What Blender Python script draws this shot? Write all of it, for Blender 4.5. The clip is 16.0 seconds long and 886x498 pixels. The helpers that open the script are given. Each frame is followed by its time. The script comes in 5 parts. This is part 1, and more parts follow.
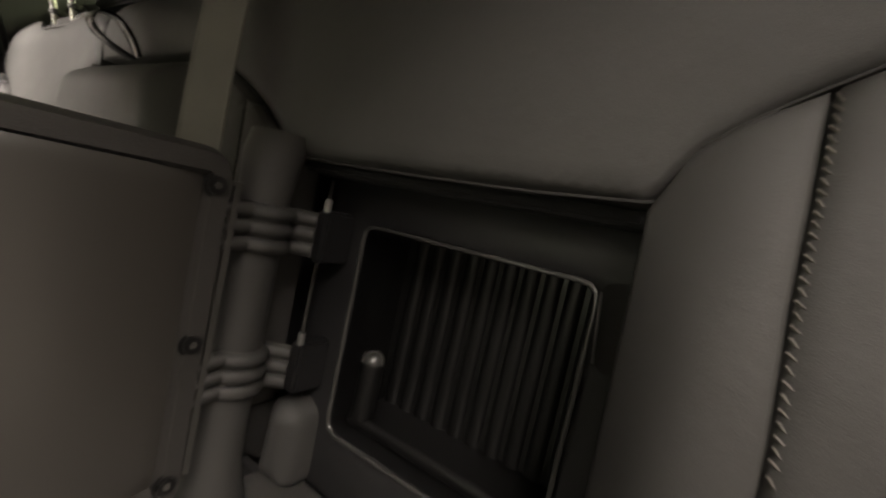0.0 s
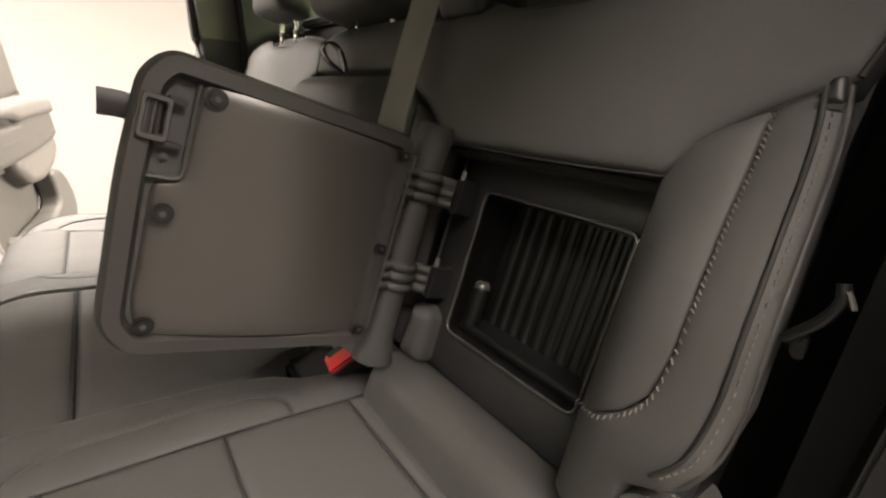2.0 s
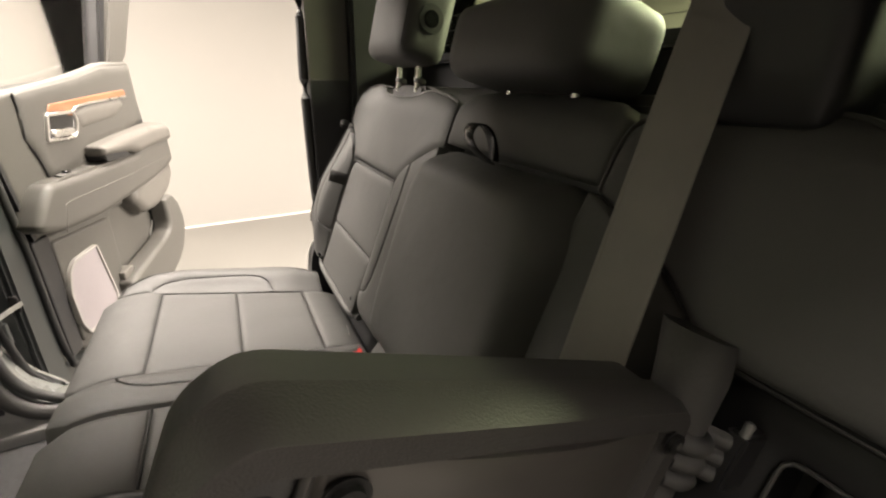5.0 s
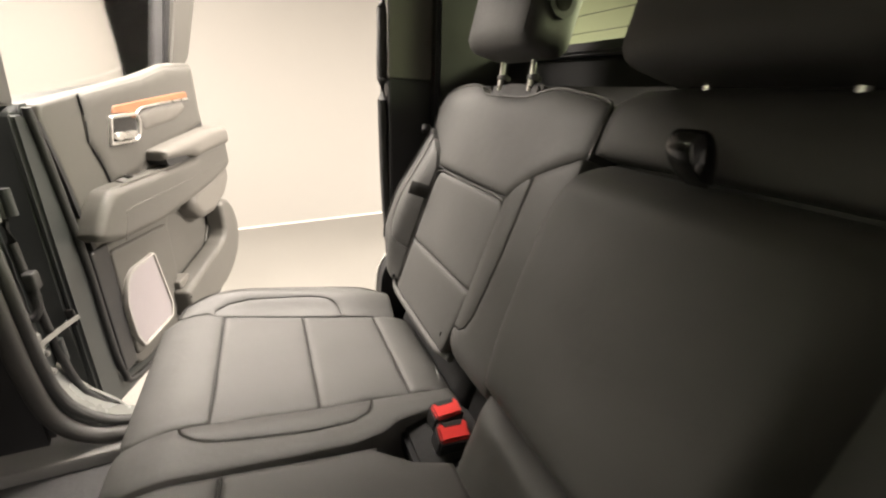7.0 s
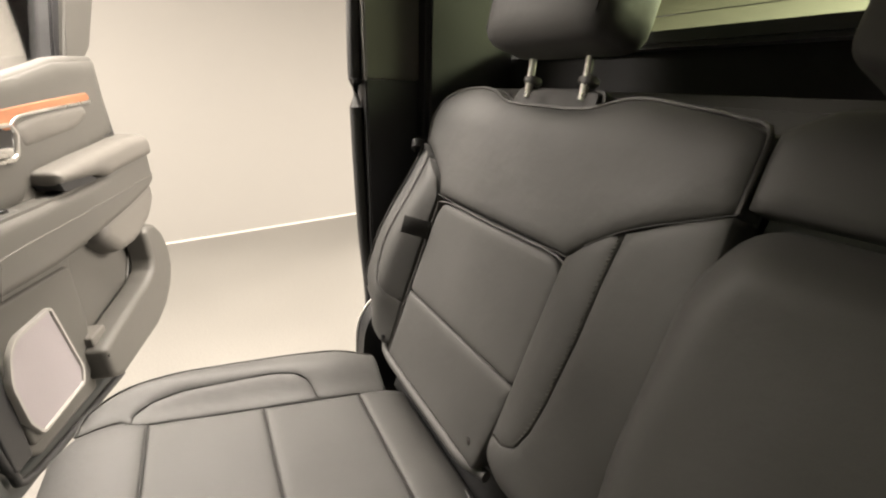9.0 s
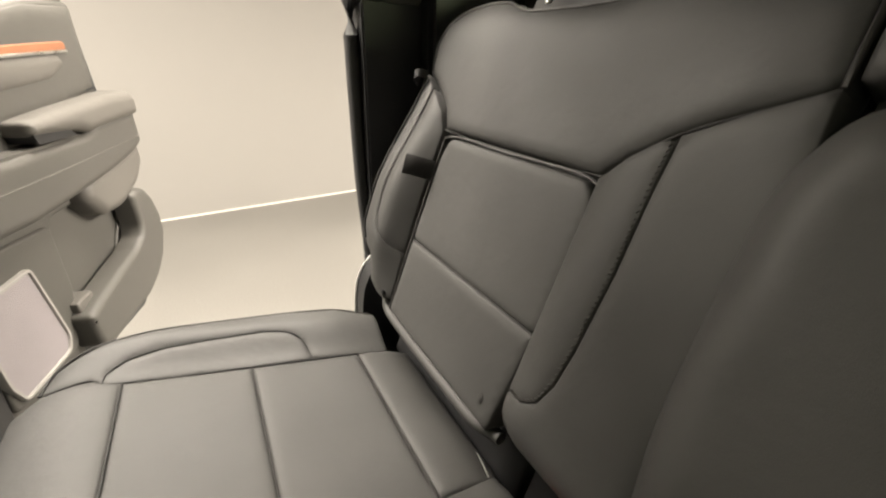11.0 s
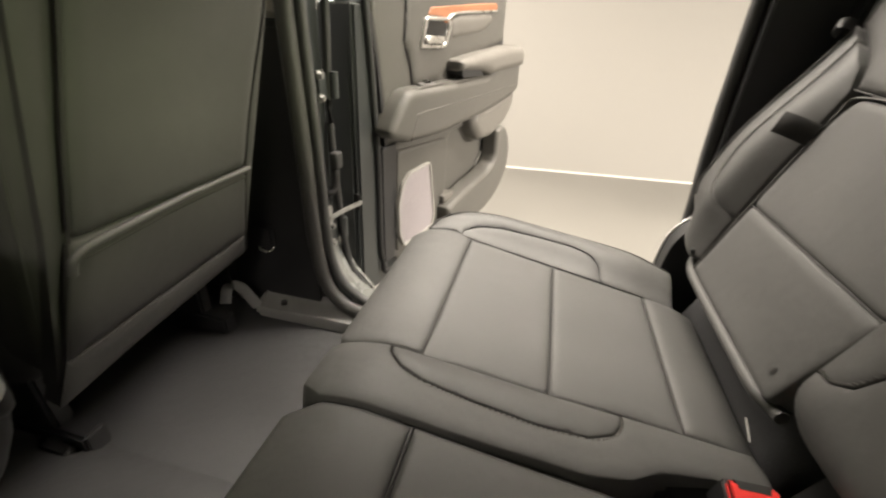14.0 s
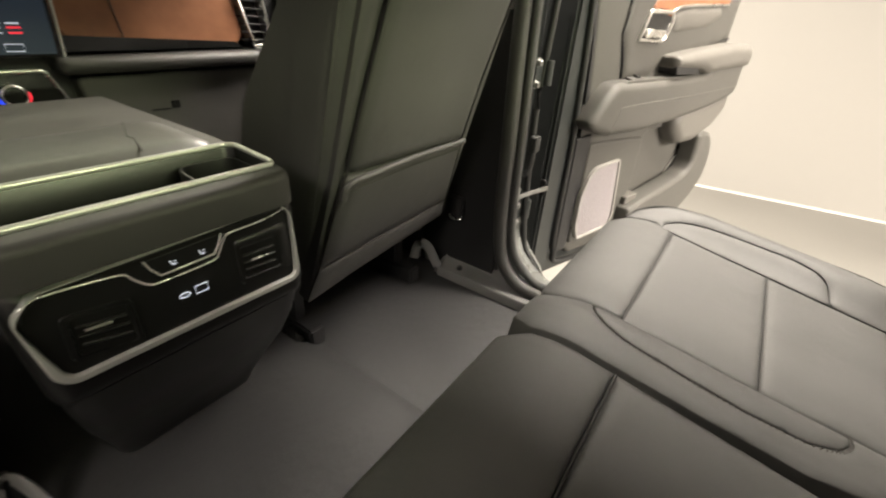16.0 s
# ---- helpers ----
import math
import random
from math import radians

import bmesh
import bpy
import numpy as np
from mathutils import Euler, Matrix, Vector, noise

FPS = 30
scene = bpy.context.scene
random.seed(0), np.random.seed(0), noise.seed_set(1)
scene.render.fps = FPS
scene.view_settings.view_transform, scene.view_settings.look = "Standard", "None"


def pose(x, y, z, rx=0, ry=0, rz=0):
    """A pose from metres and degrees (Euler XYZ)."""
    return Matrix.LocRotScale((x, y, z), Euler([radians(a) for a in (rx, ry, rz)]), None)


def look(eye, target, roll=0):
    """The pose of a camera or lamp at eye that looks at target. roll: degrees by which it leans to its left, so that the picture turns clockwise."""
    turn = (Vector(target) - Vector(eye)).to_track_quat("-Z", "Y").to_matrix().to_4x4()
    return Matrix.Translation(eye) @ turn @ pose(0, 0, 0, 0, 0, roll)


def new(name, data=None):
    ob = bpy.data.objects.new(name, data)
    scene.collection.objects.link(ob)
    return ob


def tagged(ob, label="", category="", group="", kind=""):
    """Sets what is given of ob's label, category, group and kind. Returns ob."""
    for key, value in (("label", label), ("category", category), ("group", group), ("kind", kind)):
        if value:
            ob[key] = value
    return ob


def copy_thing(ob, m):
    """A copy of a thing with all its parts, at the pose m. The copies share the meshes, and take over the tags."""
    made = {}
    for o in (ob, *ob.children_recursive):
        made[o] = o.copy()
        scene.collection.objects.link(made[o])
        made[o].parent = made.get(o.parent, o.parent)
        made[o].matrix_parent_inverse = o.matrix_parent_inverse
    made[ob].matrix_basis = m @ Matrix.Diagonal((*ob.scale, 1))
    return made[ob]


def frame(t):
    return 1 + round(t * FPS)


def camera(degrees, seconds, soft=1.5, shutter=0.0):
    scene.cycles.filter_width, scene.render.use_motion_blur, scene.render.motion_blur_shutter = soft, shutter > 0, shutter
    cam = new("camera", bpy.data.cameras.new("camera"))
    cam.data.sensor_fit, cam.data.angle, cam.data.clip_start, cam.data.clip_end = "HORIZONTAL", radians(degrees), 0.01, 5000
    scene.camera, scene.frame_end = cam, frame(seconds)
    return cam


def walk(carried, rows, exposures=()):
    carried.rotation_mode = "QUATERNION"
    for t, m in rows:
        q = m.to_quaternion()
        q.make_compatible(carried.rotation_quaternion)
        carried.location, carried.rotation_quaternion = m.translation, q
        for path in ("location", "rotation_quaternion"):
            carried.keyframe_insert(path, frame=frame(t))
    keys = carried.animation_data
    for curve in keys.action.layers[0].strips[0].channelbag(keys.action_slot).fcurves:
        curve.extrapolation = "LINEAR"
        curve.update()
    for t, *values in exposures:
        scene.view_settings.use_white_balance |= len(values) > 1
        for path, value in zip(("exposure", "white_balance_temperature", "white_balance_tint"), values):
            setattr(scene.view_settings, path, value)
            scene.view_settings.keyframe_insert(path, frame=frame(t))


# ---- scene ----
cam = camera(94.0, 16.0, soft=2.2, shutter=0.5)
PATH = [
    (0, (-0.638, 0.079, 0.783), (0.421, -1.469, 0.087), 1.4),
    (0.5, (-0.683, 0.131, 0.796), (0.472, -1.335, 0.076), 1.4),
    (1, (-0.723, 0.168, 0.802), (0.542, -1.205, 0.084), 1.4),
    (1.5, (-0.746, 0.196, 0.797), (0.616, -1.077, 0.071), 1.4),
    (2, (-0.759, 0.206, 0.799), (0.685, -0.968, 0.066), 1.5),
    (2.5, (-0.734, 0.201, 0.8), (0.777, -0.886, 0.069), 1.3),
    (3, (-0.673, 0.17, 0.82), (0.882, -0.858, 0.096), 1.4),
    (3.5, (-0.59, 0.145, 0.847), (0.999, -0.829, 0.119), 1.3),
    (4, (-0.515, 0.126, 0.888), (1.099, -0.813, 0.173), 1.2),
    (6.3, (-0.373, 0.169, 0.914), (1.335, -0.577, 0.188), 1.7),
    (6.5, (-0.343, 0.169, 0.892), (1.379, -0.559, 0.182), 1.5),
    (7, (-0.258, 0.202, 0.893), (1.458, -0.532, 0.174), 1.7),
    (7.5, (-0.175, 0.212, 0.886), (1.529, -0.554, 0.171), 1.6),
    (8, (-0.103, 0.214, 0.908), (1.568, -0.616, 0.189), 1.4),
    (8.5, (-0.036, 0.202, 0.911), (1.594, -0.712, 0.199), 1.3),
    (11, (0.05, 0.167, 0.825), (1.634, -0.738, 0.006), 1.3),
    (11.5, (0.033, 0.172, 0.801), (1.684, -0.568, -0.051), 1.7),
    (12, (0.018, 0.172, 0.8), (1.727, -0.369, -0.087), 2.2),
    (12.5, (-0.01, 0.186, 0.797), (1.738, -0.13, -0.122), 2.5),
    (13, (-0.031, 0.195, 0.795), (1.736, 0.123, -0.14), 2.7),
    (13.5, (-0.049, 0.212, 0.791), (1.707, 0.374, -0.153), 3.0),
    (14, (-0.064, 0.224, 0.78), (1.653, 0.607, -0.172), 3.3),
    (14.5, (-0.081, 0.246, 0.769), (1.574, 0.824, -0.194), 3.4),
    (15, (-0.096, 0.268, 0.754), (1.479, 1.023, -0.221), 3.5),
    (15.5, (-0.126, 0.28, 0.749), (1.372, 1.171, -0.233), 3.5),
    (16, (-0.177, 0.277, 0.753), (1.255, 1.269, -0.229), 3.5),
]
EXPOSURES = [(0.0, -0.05, 6500, 14), (0.5, 0.27, 6500, 14), (1.0, 0.42, 6500, 14), (1.5, 0.48, 6500, 14), (2.5, 0.40, 6500, 14), (4.0, 0.2, 6500, 13), (6.5, 0.12, 6500, 13), (7.5, 0.08, 6500, 12), (8.5, -0.08, 6500, 12), (11.0, -0.28, 6500, 10), (12.0, -0.25, 6500, 10), (13.0, -0.2, 6500, 10), (14.0, -0.16, 6500, 10), (15.0, -0.02, 6500, 10), (16.0, 0.0, 6500, 10)]
walk(cam, [(t, look(eye, target, roll)) for t, eye, target, roll in PATH], EXPOSURES)

# ---- light ----
world = bpy.data.worlds.new("world")
scene.world = world
world.use_nodes = True
world.node_tree.nodes["Background"].inputs["Color"].default_value = (1.0, 0.93, 0.82, 1)
world.node_tree.nodes["Background"].inputs["Strength"].default_value = 0.02


def ceiling_lamp(x, y, z, sx, sy, watts):
    lamp = bpy.data.lights.new("unseen_hall_light", "AREA")
    lamp.shape, lamp.size, lamp.size_y = "RECTANGLE", sx, sy
    lamp.energy, lamp.color = watts, (1.0, 0.905, 0.785)
    ob = new("unseen_hall_light", lamp)
    ob.matrix_world = pose(x, y, z)
    return ob


LAMP = 760
ceiling_lamp(1.62, 0.2, 2.62, 0.5, 2.6, LAMP * 0.50)
ceiling_lamp(2.6, 2.6, 2.62, 0.8, 2.4, LAMP * 0.62)
ceiling_lamp(-1.62, 0.5, 2.62, 0.5, 2.6, LAMP * 0.15)
# added lamp, unseen, that brightens the open storage door from the driver side
ceiling_lamp(-3.0, -0.5, 2.62, 1.2, 1.0, LAMP * 0.15)
ceiling_lamp(0.0, -4.5, 2.62, 3.4, 2.0, LAMP * 2.8)
ceiling_lamp(0.0, 5.8, 2.62, 5.0, 2.0, LAMP * 0.20)


# ---- materials ----
def material(name, color, rough=0.5, metal=0.0, vary=0.12, scale=6.0, grain=0.0, grain_scale=400.0, spec=0.5, rough_vary=0.08,
             coat=0.0, cells=False, speckle=0.0, speckle_scale=300.0, waves=0.0):
    """Plain surface with slow stains, a fine grain and bump."""
    m = bpy.data.materials.new(name)
    m.use_nodes = True
    t = m.node_tree
    b = t.nodes["Principled BSDF"]
    b.inputs["Metallic"].default_value = metal
    b.inputs["Specular IOR Level"].default_value = spec
    b.inputs["Coat Weight"].default_value = coat
    co = t.nodes.new("ShaderNodeTexCoord")
    n1 = t.nodes.new("ShaderNodeTexNoise")
    n1.inputs["Scale"].default_value, n1.inputs["Detail"].default_value = scale, 6
    t.links.new(co.outputs["Object"], n1.inputs["Vector"])
    n2 = t.nodes.new("ShaderNodeTexNoise")
    n2.inputs["Scale"].default_value, n2.inputs["Detail"].default_value = speckle_scale, 2
    t.links.new(co.outputs["Object"], n2.inputs["Vector"])
    ramp = t.nodes.new("ShaderNodeMapRange")
    ramp.inputs["From Min"].default_value, ramp.inputs["From Max"].default_value = 0.3, 0.7
    ramp.inputs["To Min"].default_value, ramp.inputs["To Max"].default_value = 1 - vary, 1 + vary
    t.links.new(n1.outputs["Fac"], ramp.inputs["Value"])
    ramp2 = t.nodes.new("ShaderNodeMapRange")
    ramp2.inputs["From Min"].default_value, ramp2.inputs["From Max"].default_value = 0.35, 0.65
    ramp2.inputs["To Min"].default_value, ramp2.inputs["To Max"].default_value = 1 - speckle, 1 + speckle
    t.links.new(n2.outputs["Fac"], ramp2.inputs["Value"])
    mul = t.nodes.new("ShaderNodeMath")
    mul.operation = "MULTIPLY"
    t.links.new(ramp.outputs["Result"], mul.inputs[0])
    t.links.new(ramp2.outputs["Result"], mul.inputs[1])
    mix = t.nodes.new("ShaderNodeVectorMath")
    mix.operation = "SCALE"
    mix.inputs[0].default_value = color
    t.links.new(mul.outputs["Value"], mix.inputs["Scale"])
    t.links.new(mix.outputs["Vector"], b.inputs["Base Color"])
    rr = t.nodes.new("ShaderNodeMapRange")
    rr.inputs["From Min"].default_value, rr.inputs["From Max"].default_value = 0.3, 0.7
    rr.inputs["To Min"].default_value, rr.inputs["To Max"].default_value = max(rough - rough_vary, 0.02), rough + rough_vary
    t.links.new(n1.outputs["Fac"], rr.inputs["Value"])
    t.links.new(rr.outputs["Result"], b.inputs["Roughness"])
    if grain:
        if cells:
            g = t.nodes.new("ShaderNodeTexVoronoi")
            g.inputs["Scale"].default_value = grain_scale
            out = g.outputs["Distance"]
        else:
            g = t.nodes.new("ShaderNodeTexNoise")
            g.inputs["Scale"].default_value, g.inputs["Detail"].default_value = grain_scale, 3
            out = g.outputs["Fac"]
        t.links.new(co.outputs["Object"], g.inputs["Vector"])
        bump = t.nodes.new("ShaderNodeBump")
        bump.inputs["Strength"].default_value, bump.inputs["Distance"].default_value = grain, 0.001
        t.links.new(out, bump.inputs["Height"])
        if waves:
            soft = t.nodes.new("ShaderNodeTexNoise")
            soft.inputs["Scale"].default_value, soft.inputs["Detail"].default_value = 38, 3
            t.links.new(co.outputs["Object"], soft.inputs["Vector"])
            under = t.nodes.new("ShaderNodeBump")
            under.inputs["Strength"].default_value, under.inputs["Distance"].default_value = waves, 0.004
            t.links.new(soft.outputs["Fac"], under.inputs["Height"])
            t.links.new(under.outputs["Normal"], bump.inputs["Normal"])
        t.links.new(bump.outputs["Normal"], b.inputs["Normal"])
    return m


def emitter(name, color, strength):
    m = bpy.data.materials.new(name)
    m.use_nodes = True
    b = m.node_tree.nodes["Principled BSDF"]
    b.inputs["Base Color"].default_value = (*color, 1)
    b.inputs["Emission Color"].default_value = (*color, 1)
    b.inputs["Emission Strength"].default_value = strength
    return m


def glass(name, color, rough=0.0):
    """A thin tinted pane: part clear, part mirror."""
    m = bpy.data.materials.new(name)
    m.use_nodes = True
    t = m.node_tree
    t.nodes.remove(t.nodes["Principled BSDF"])
    clear = t.nodes.new("ShaderNodeBsdfTransparent")
    clear.inputs["Color"].default_value = (*color, 1)
    gloss = t.nodes.new("ShaderNodeBsdfGlossy")
    gloss.inputs["Roughness"].default_value = 0.02
    fres = t.nodes.new("ShaderNodeFresnel")
    fres.inputs["IOR"].default_value = 1.16
    mix = t.nodes.new("ShaderNodeMixShader")
    t.links.new(fres.outputs["Fac"], mix.inputs["Fac"])
    t.links.new(clear.outputs["BSDF"], mix.inputs[1])
    t.links.new(gloss.outputs["BSDF"], mix.inputs[2])
    t.links.new(mix.outputs["Shader"], t.nodes["Material Output"].inputs["Surface"])
    return m


LEATHER = material("black_leather", (0.054, 0.0532, 0.0512), 0.60, vary=0.13, scale=9, grain=0.14, grain_scale=1500, cells=True, spec=0.45, rough_vary=0.06, waves=0.22)
LIDLEATHER = material("smooth_lid_leather", (0.062, 0.062, 0.058), 0.40, vary=0.1, scale=9, grain=0.12, grain_scale=1500, cells=True, spec=0.75, rough_vary=0.05, waves=0.15)
LEATHER_IN = material("perforated_leather", (0.056, 0.0552, 0.0532), 0.62, vary=0.13, scale=9, grain=0.18, grain_scale=1400, cells=True, spec=0.42, rough_vary=0.05, waves=0.18)
THREAD = material("grey_thread", (0.16, 0.15, 0.135), 0.8, vary=0.2, scale=60)
THREAD_MID = material("charcoal_thread", (0.05, 0.047, 0.043), 0.8, vary=0.2, scale=60)
THREAD_DARK = material("black_thread", (0.03, 0.028, 0.026), 0.8, vary=0.2, scale=60)
LEATHER_DARK = material("dark_rolled_leather", (0.035, 0.033, 0.031), 0.5, vary=0.12, scale=9, grain=0.25, grain_scale=900, cells=True)
PIPING = material("black_piping", (0.018, 0.017, 0.016), 0.7, vary=0.1, scale=40)
TUB = material("smooth_black_plastic", (0.006, 0.006, 0.006), 0.40, vary=0.1, scale=9, rough_vary=0.05)
LIPBLACK = material("polished_black_lip", (0.05, 0.05, 0.048), 0.2, spec=1.0, vary=0.1, scale=30, coat=0.6)
BLACK = material("black_plastic", (0.018, 0.018, 0.019), 0.45, vary=0.15, scale=9, grain=0.15, grain_scale=1200)
GLOSSBLACK = material("gloss_black_plastic", (0.012, 0.012, 0.012), 0.14, vary=0.1, scale=9, coat=0.3)
DARKTRIM = material("charcoal_plastic", (0.06, 0.058, 0.054), 0.55, vary=0.12, scale=8, grain=0.25, grain_scale=900)
BANDTRIM = material("dark_console_plastic", (0.030, 0.029, 0.028), 0.52, vary=0.1, scale=8, grain=0.2, grain_scale=1000)
PLATE = material("storage_plate_plastic", (0.046, 0.042, 0.038), 0.34, spec=0.9, vary=0.05, scale=6, grain=0.06, grain_scale=1500, rough_vary=0.03)
DOORTRIM = material("grey_door_plastic", (0.072, 0.069, 0.062), 0.55, vary=0.07, scale=5, grain=0.25, grain_scale=1000)
DOORTRIM_LIGHT = material("light_grey_door_vinyl", (0.104, 0.098, 0.088), 0.6, vary=0.07, scale=5, grain=0.25, grain_scale=900)
# the pillar fabric again, darkened as it looks in shade at the rear corner
PILLAR_SHADED = material("shaded_pillar_fabric", (0.10, 0.096, 0.088), 0.85, vary=0.1, scale=8, grain=0.3, grain_scale=700)
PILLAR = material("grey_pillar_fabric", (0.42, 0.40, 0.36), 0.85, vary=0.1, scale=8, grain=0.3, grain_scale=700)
SPEAKERRIM = material("light_grey_speaker_rim", (0.30, 0.29, 0.27), 0.6, vary=0.08, scale=12, grain=0.2, grain_scale=900)
HEADLINER = material("grey_headliner", (0.30, 0.29, 0.265), 0.95, vary=0.08, scale=9, grain=0.3, grain_scale=900)
CHROME = material("satin_chrome", (0.82, 0.81, 0.78), 0.30, metal=1.0, vary=0.05, scale=12)
SATIN = material("satin_silver_plastic", (0.62, 0.62, 0.60), 0.36, metal=0.55, vary=0.05, scale=12)
COPPER = material("copper_wood_trim", (0.27, 0.115, 0.058), 0.5, vary=0.22, scale=14, grain=0.15, grain_scale=300)
RED = material("red_button", (0.72, 0.030, 0.025), 0.6, vary=0.06, scale=20)
WEBBING = material("grey_belt_webbing", (0.20, 0.19, 0.178), 0.75, vary=0.08, scale=20, grain=0.5, grain_scale=1600)
VINYL = material("floor_vinyl", (0.026, 0.026, 0.0268), 0.58, vary=0.22, scale=5, grain=0.35, grain_scale=700, speckle=0.1, speckle_scale=500, waves=0.35)
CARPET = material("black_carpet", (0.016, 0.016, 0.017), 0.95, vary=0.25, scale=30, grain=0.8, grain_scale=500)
BOLT = material("zinc_bolt", (0.30, 0.30, 0.29), 0.45, metal=0.8, vary=0.2, scale=60)
PILLAREDGE = material("charcoal_pillar_trim", (0.042, 0.041, 0.039), 0.55, vary=0.1, scale=12, grain=0.3, grain_scale=900)
SEAL = material("charcoal_seal_cloth", (0.045, 0.045, 0.044), 0.6, vary=0.15, scale=20, grain=0.3, grain_scale=900)
RUBBER = material("black_rubber", (0.02, 0.02, 0.02), 0.6, vary=0.15, scale=20)
# glossy body paint, lightened to carry the reflection of bright floor and wall
JAMBSHINE = material("glossy_jamb_reflection", (0.26, 0.27, 0.26), 0.26, metal=0.5, vary=0.12, scale=14, grain=0.2, grain_scale=60, coat=0.4, waves=0.7)
DULLSTEEL = material("dull_grey_steel", (0.20, 0.20, 0.19), 0.5, metal=0.4, vary=0.2, scale=60)
PAINT = material("grey_body_paint", (0.042, 0.046, 0.046), 0.36, metal=0.3, vary=0.03, scale=3, rough_vary=0.03, coat=0.15)
SILLGREY = material("grey_sill_plastic", (0.145, 0.144, 0.140), 0.5, vary=0.1, scale=9, grain=0.2, grain_scale=900)
MESH = material("speaker_mesh", (0.29, 0.265, 0.275), 0.6, metal=0.2, vary=0.06, scale=9, grain=0.8, grain_scale=900, cells=True)
CONCRETE = material("studio_floor_paint", (0.145, 0.139, 0.127), 0.55, vary=0.07, scale=1.3, grain=0.2, grain_scale=120, speckle=0.07, speckle_scale=90)
PLASTER = material("cream_wall_paint", (0.232, 0.222, 0.206), 0.85, vary=0.02, scale=1.5, grain=0.1, grain_scale=120)
WHITE = material("white_skirting_paint", (0.62, 0.59, 0.53), 0.5, vary=0.04, scale=5)
CEILPAINT = material("white_ceiling_paint", (0.82, 0.79, 0.73), 0.9, vary=0.03, scale=2)
GLASS_GREEN = glass("tinted_rear_glass", (0.86, 0.94, 0.76))
GLASS_SCREEN = glass("windscreen_glass", (0.90, 0.95, 0.86))
GLASS_CLEAR = glass("door_glass", (0.97, 0.97, 0.96))
SCREEN = emitter("dark_display", (0.02, 0.03, 0.045), 0.5)
GLOW_WHITE = emitter("white_legend", (0.8, 0.84, 1.0), 0.45)
GLOW_BLUE = emitter("blue_legend", (0.03, 0.07, 0.9), 1.3)
GLOW_RED = emitter("red_legend", (0.9, 0.03, 0.05), 1.2)


# ---- helpers for shapes ----
def finish(bm, smooth=True, angle=None):
    bmesh.ops.recalc_face_normals(bm, faces=bm.faces[:])
    for f in bm.faces:
        f.smooth = smooth
    if angle is not None:
        for e in bm.edges:
            if len(e.link_faces) == 2 and e.calc_face_angle(0) > radians(angle):
                e.smooth = False
    return bm


def part(name, bm, mat, parent=None, label="", kind=""):
    me = bpy.data.meshes.new(name)
    bm.to_mesh(me)
    bm.free()
    me.materials.append(mat)
    ob = new(name, me)
    if parent is not None:
        ob.parent = parent
        chain = Matrix.Identity(4)
        p = parent
        while p is not None:
            chain = p.matrix_basis @ chain if p.parent is None else p.matrix_parent_inverse @ p.matrix_basis @ chain
            p = p.parent
        ob.matrix_parent_inverse = chain.inverted()
    return tagged(ob, label=label, kind=kind)


def thing(name, x, y, z, label, category, group="", kind=""):
    ob = new(name)
    ob.empty_display_size = 0.1
    ob.matrix_basis = pose(x, y, z)
    return tagged(ob, label, category, group, kind)


def single(name, bm, mat, label, category, group="", kind=""):
    return tagged(part(name, bm, mat), label, category, group, kind)


def frame_matrix(o, u, v, w):
    return Matrix((( u[0], v[0], w[0], o[0]), (u[1], v[1], w[1], o[1]), (u[2], v[2], w[2], o[2]), (0, 0, 0, 1)))


def rounded(pts, rad, seg=4):
    """Round every corner of a closed outline."""
    out, n = [], len(pts)
    for i in range(n):
        p0, p, p1 = Vector(pts[i - 1]), Vector(pts[i]), Vector(pts[(i + 1) % n])
        a, b = (p0 - p), (p1 - p)
        r = min(rad, a.length * 0.45, b.length * 0.45)
        s, e = p + a.normalized() * r, p + b.normalized() * r
        for k in range(seg + 1):
            t = k / seg
            out.append(tuple(s * (1 - t) ** 2 + p * 2 * t * (1 - t) + e * t ** 2))
    return out


def smooth_path(pts, n=6, closed=False):
    """Catmull-Rom through the points."""
    P = [Vector(p) for p in pts]
    out = []
    m = len(P)
    for i in range(m if closed else m - 1):
        a = P[(i - 1) % m] if closed or i > 0 else P[0] * 2 - P[1]
        b, c = P[i], P[(i + 1) % m]
        d = P[(i + 2) % m] if closed or i + 2 < m else c * 2 - b
        for k in range(n):
            t = k / n
            out.append(0.5 * ((2 * b) + (c - a) * t + (2 * a - 5 * b + 4 * c - d) * t * t + (3 * b - a - 3 * c + d) * t ** 3))
    if not closed:
        out.append(P[-1])
    return out


def resample(pts, step, closed=True):
    P = [np.array(p, float) for p in pts]
    out = []
    n = len(P)
    for i in range(n if closed else n - 1):
        a, b = P[i], P[(i + 1) % n]
        L = np.linalg.norm(b - a)
        k = max(1, int(round(L / step)))
        for j in range(k):
            out.append(a + (b - a) * j / k)
    if not closed:
        out.append(P[-1])
    return np.array(out)


def inside(q, poly):
    x, y = q[:, 0], q[:, 1]
    ok = np.zeros(len(q), bool)
    n = len(poly)
    for i in range(n):
        (x0, y0), (x1, y1) = poly[i], poly[(i + 1) % n]
        c = ((y0 > y) != (y1 > y)) & (x < (x1 - x0) * (y - y0) / (y1 - y0 + 1e-12) + x0)
        ok ^= c
    return ok


def edge_distance(q, poly):
    d = np.full(len(q), 1e9)
    n = len(poly)
    for i in range(n):
        a, b = poly[i], poly[(i + 1) % n]
        ab = b - a
        t = np.clip(((q - a) @ ab) / (ab @ ab + 1e-15), 0, 1)
        d = np.minimum(d, np.linalg.norm(q - (a + t[:, None] * ab), axis=1))
    return d


from mathutils.geometry import delaunay_2d_cdt


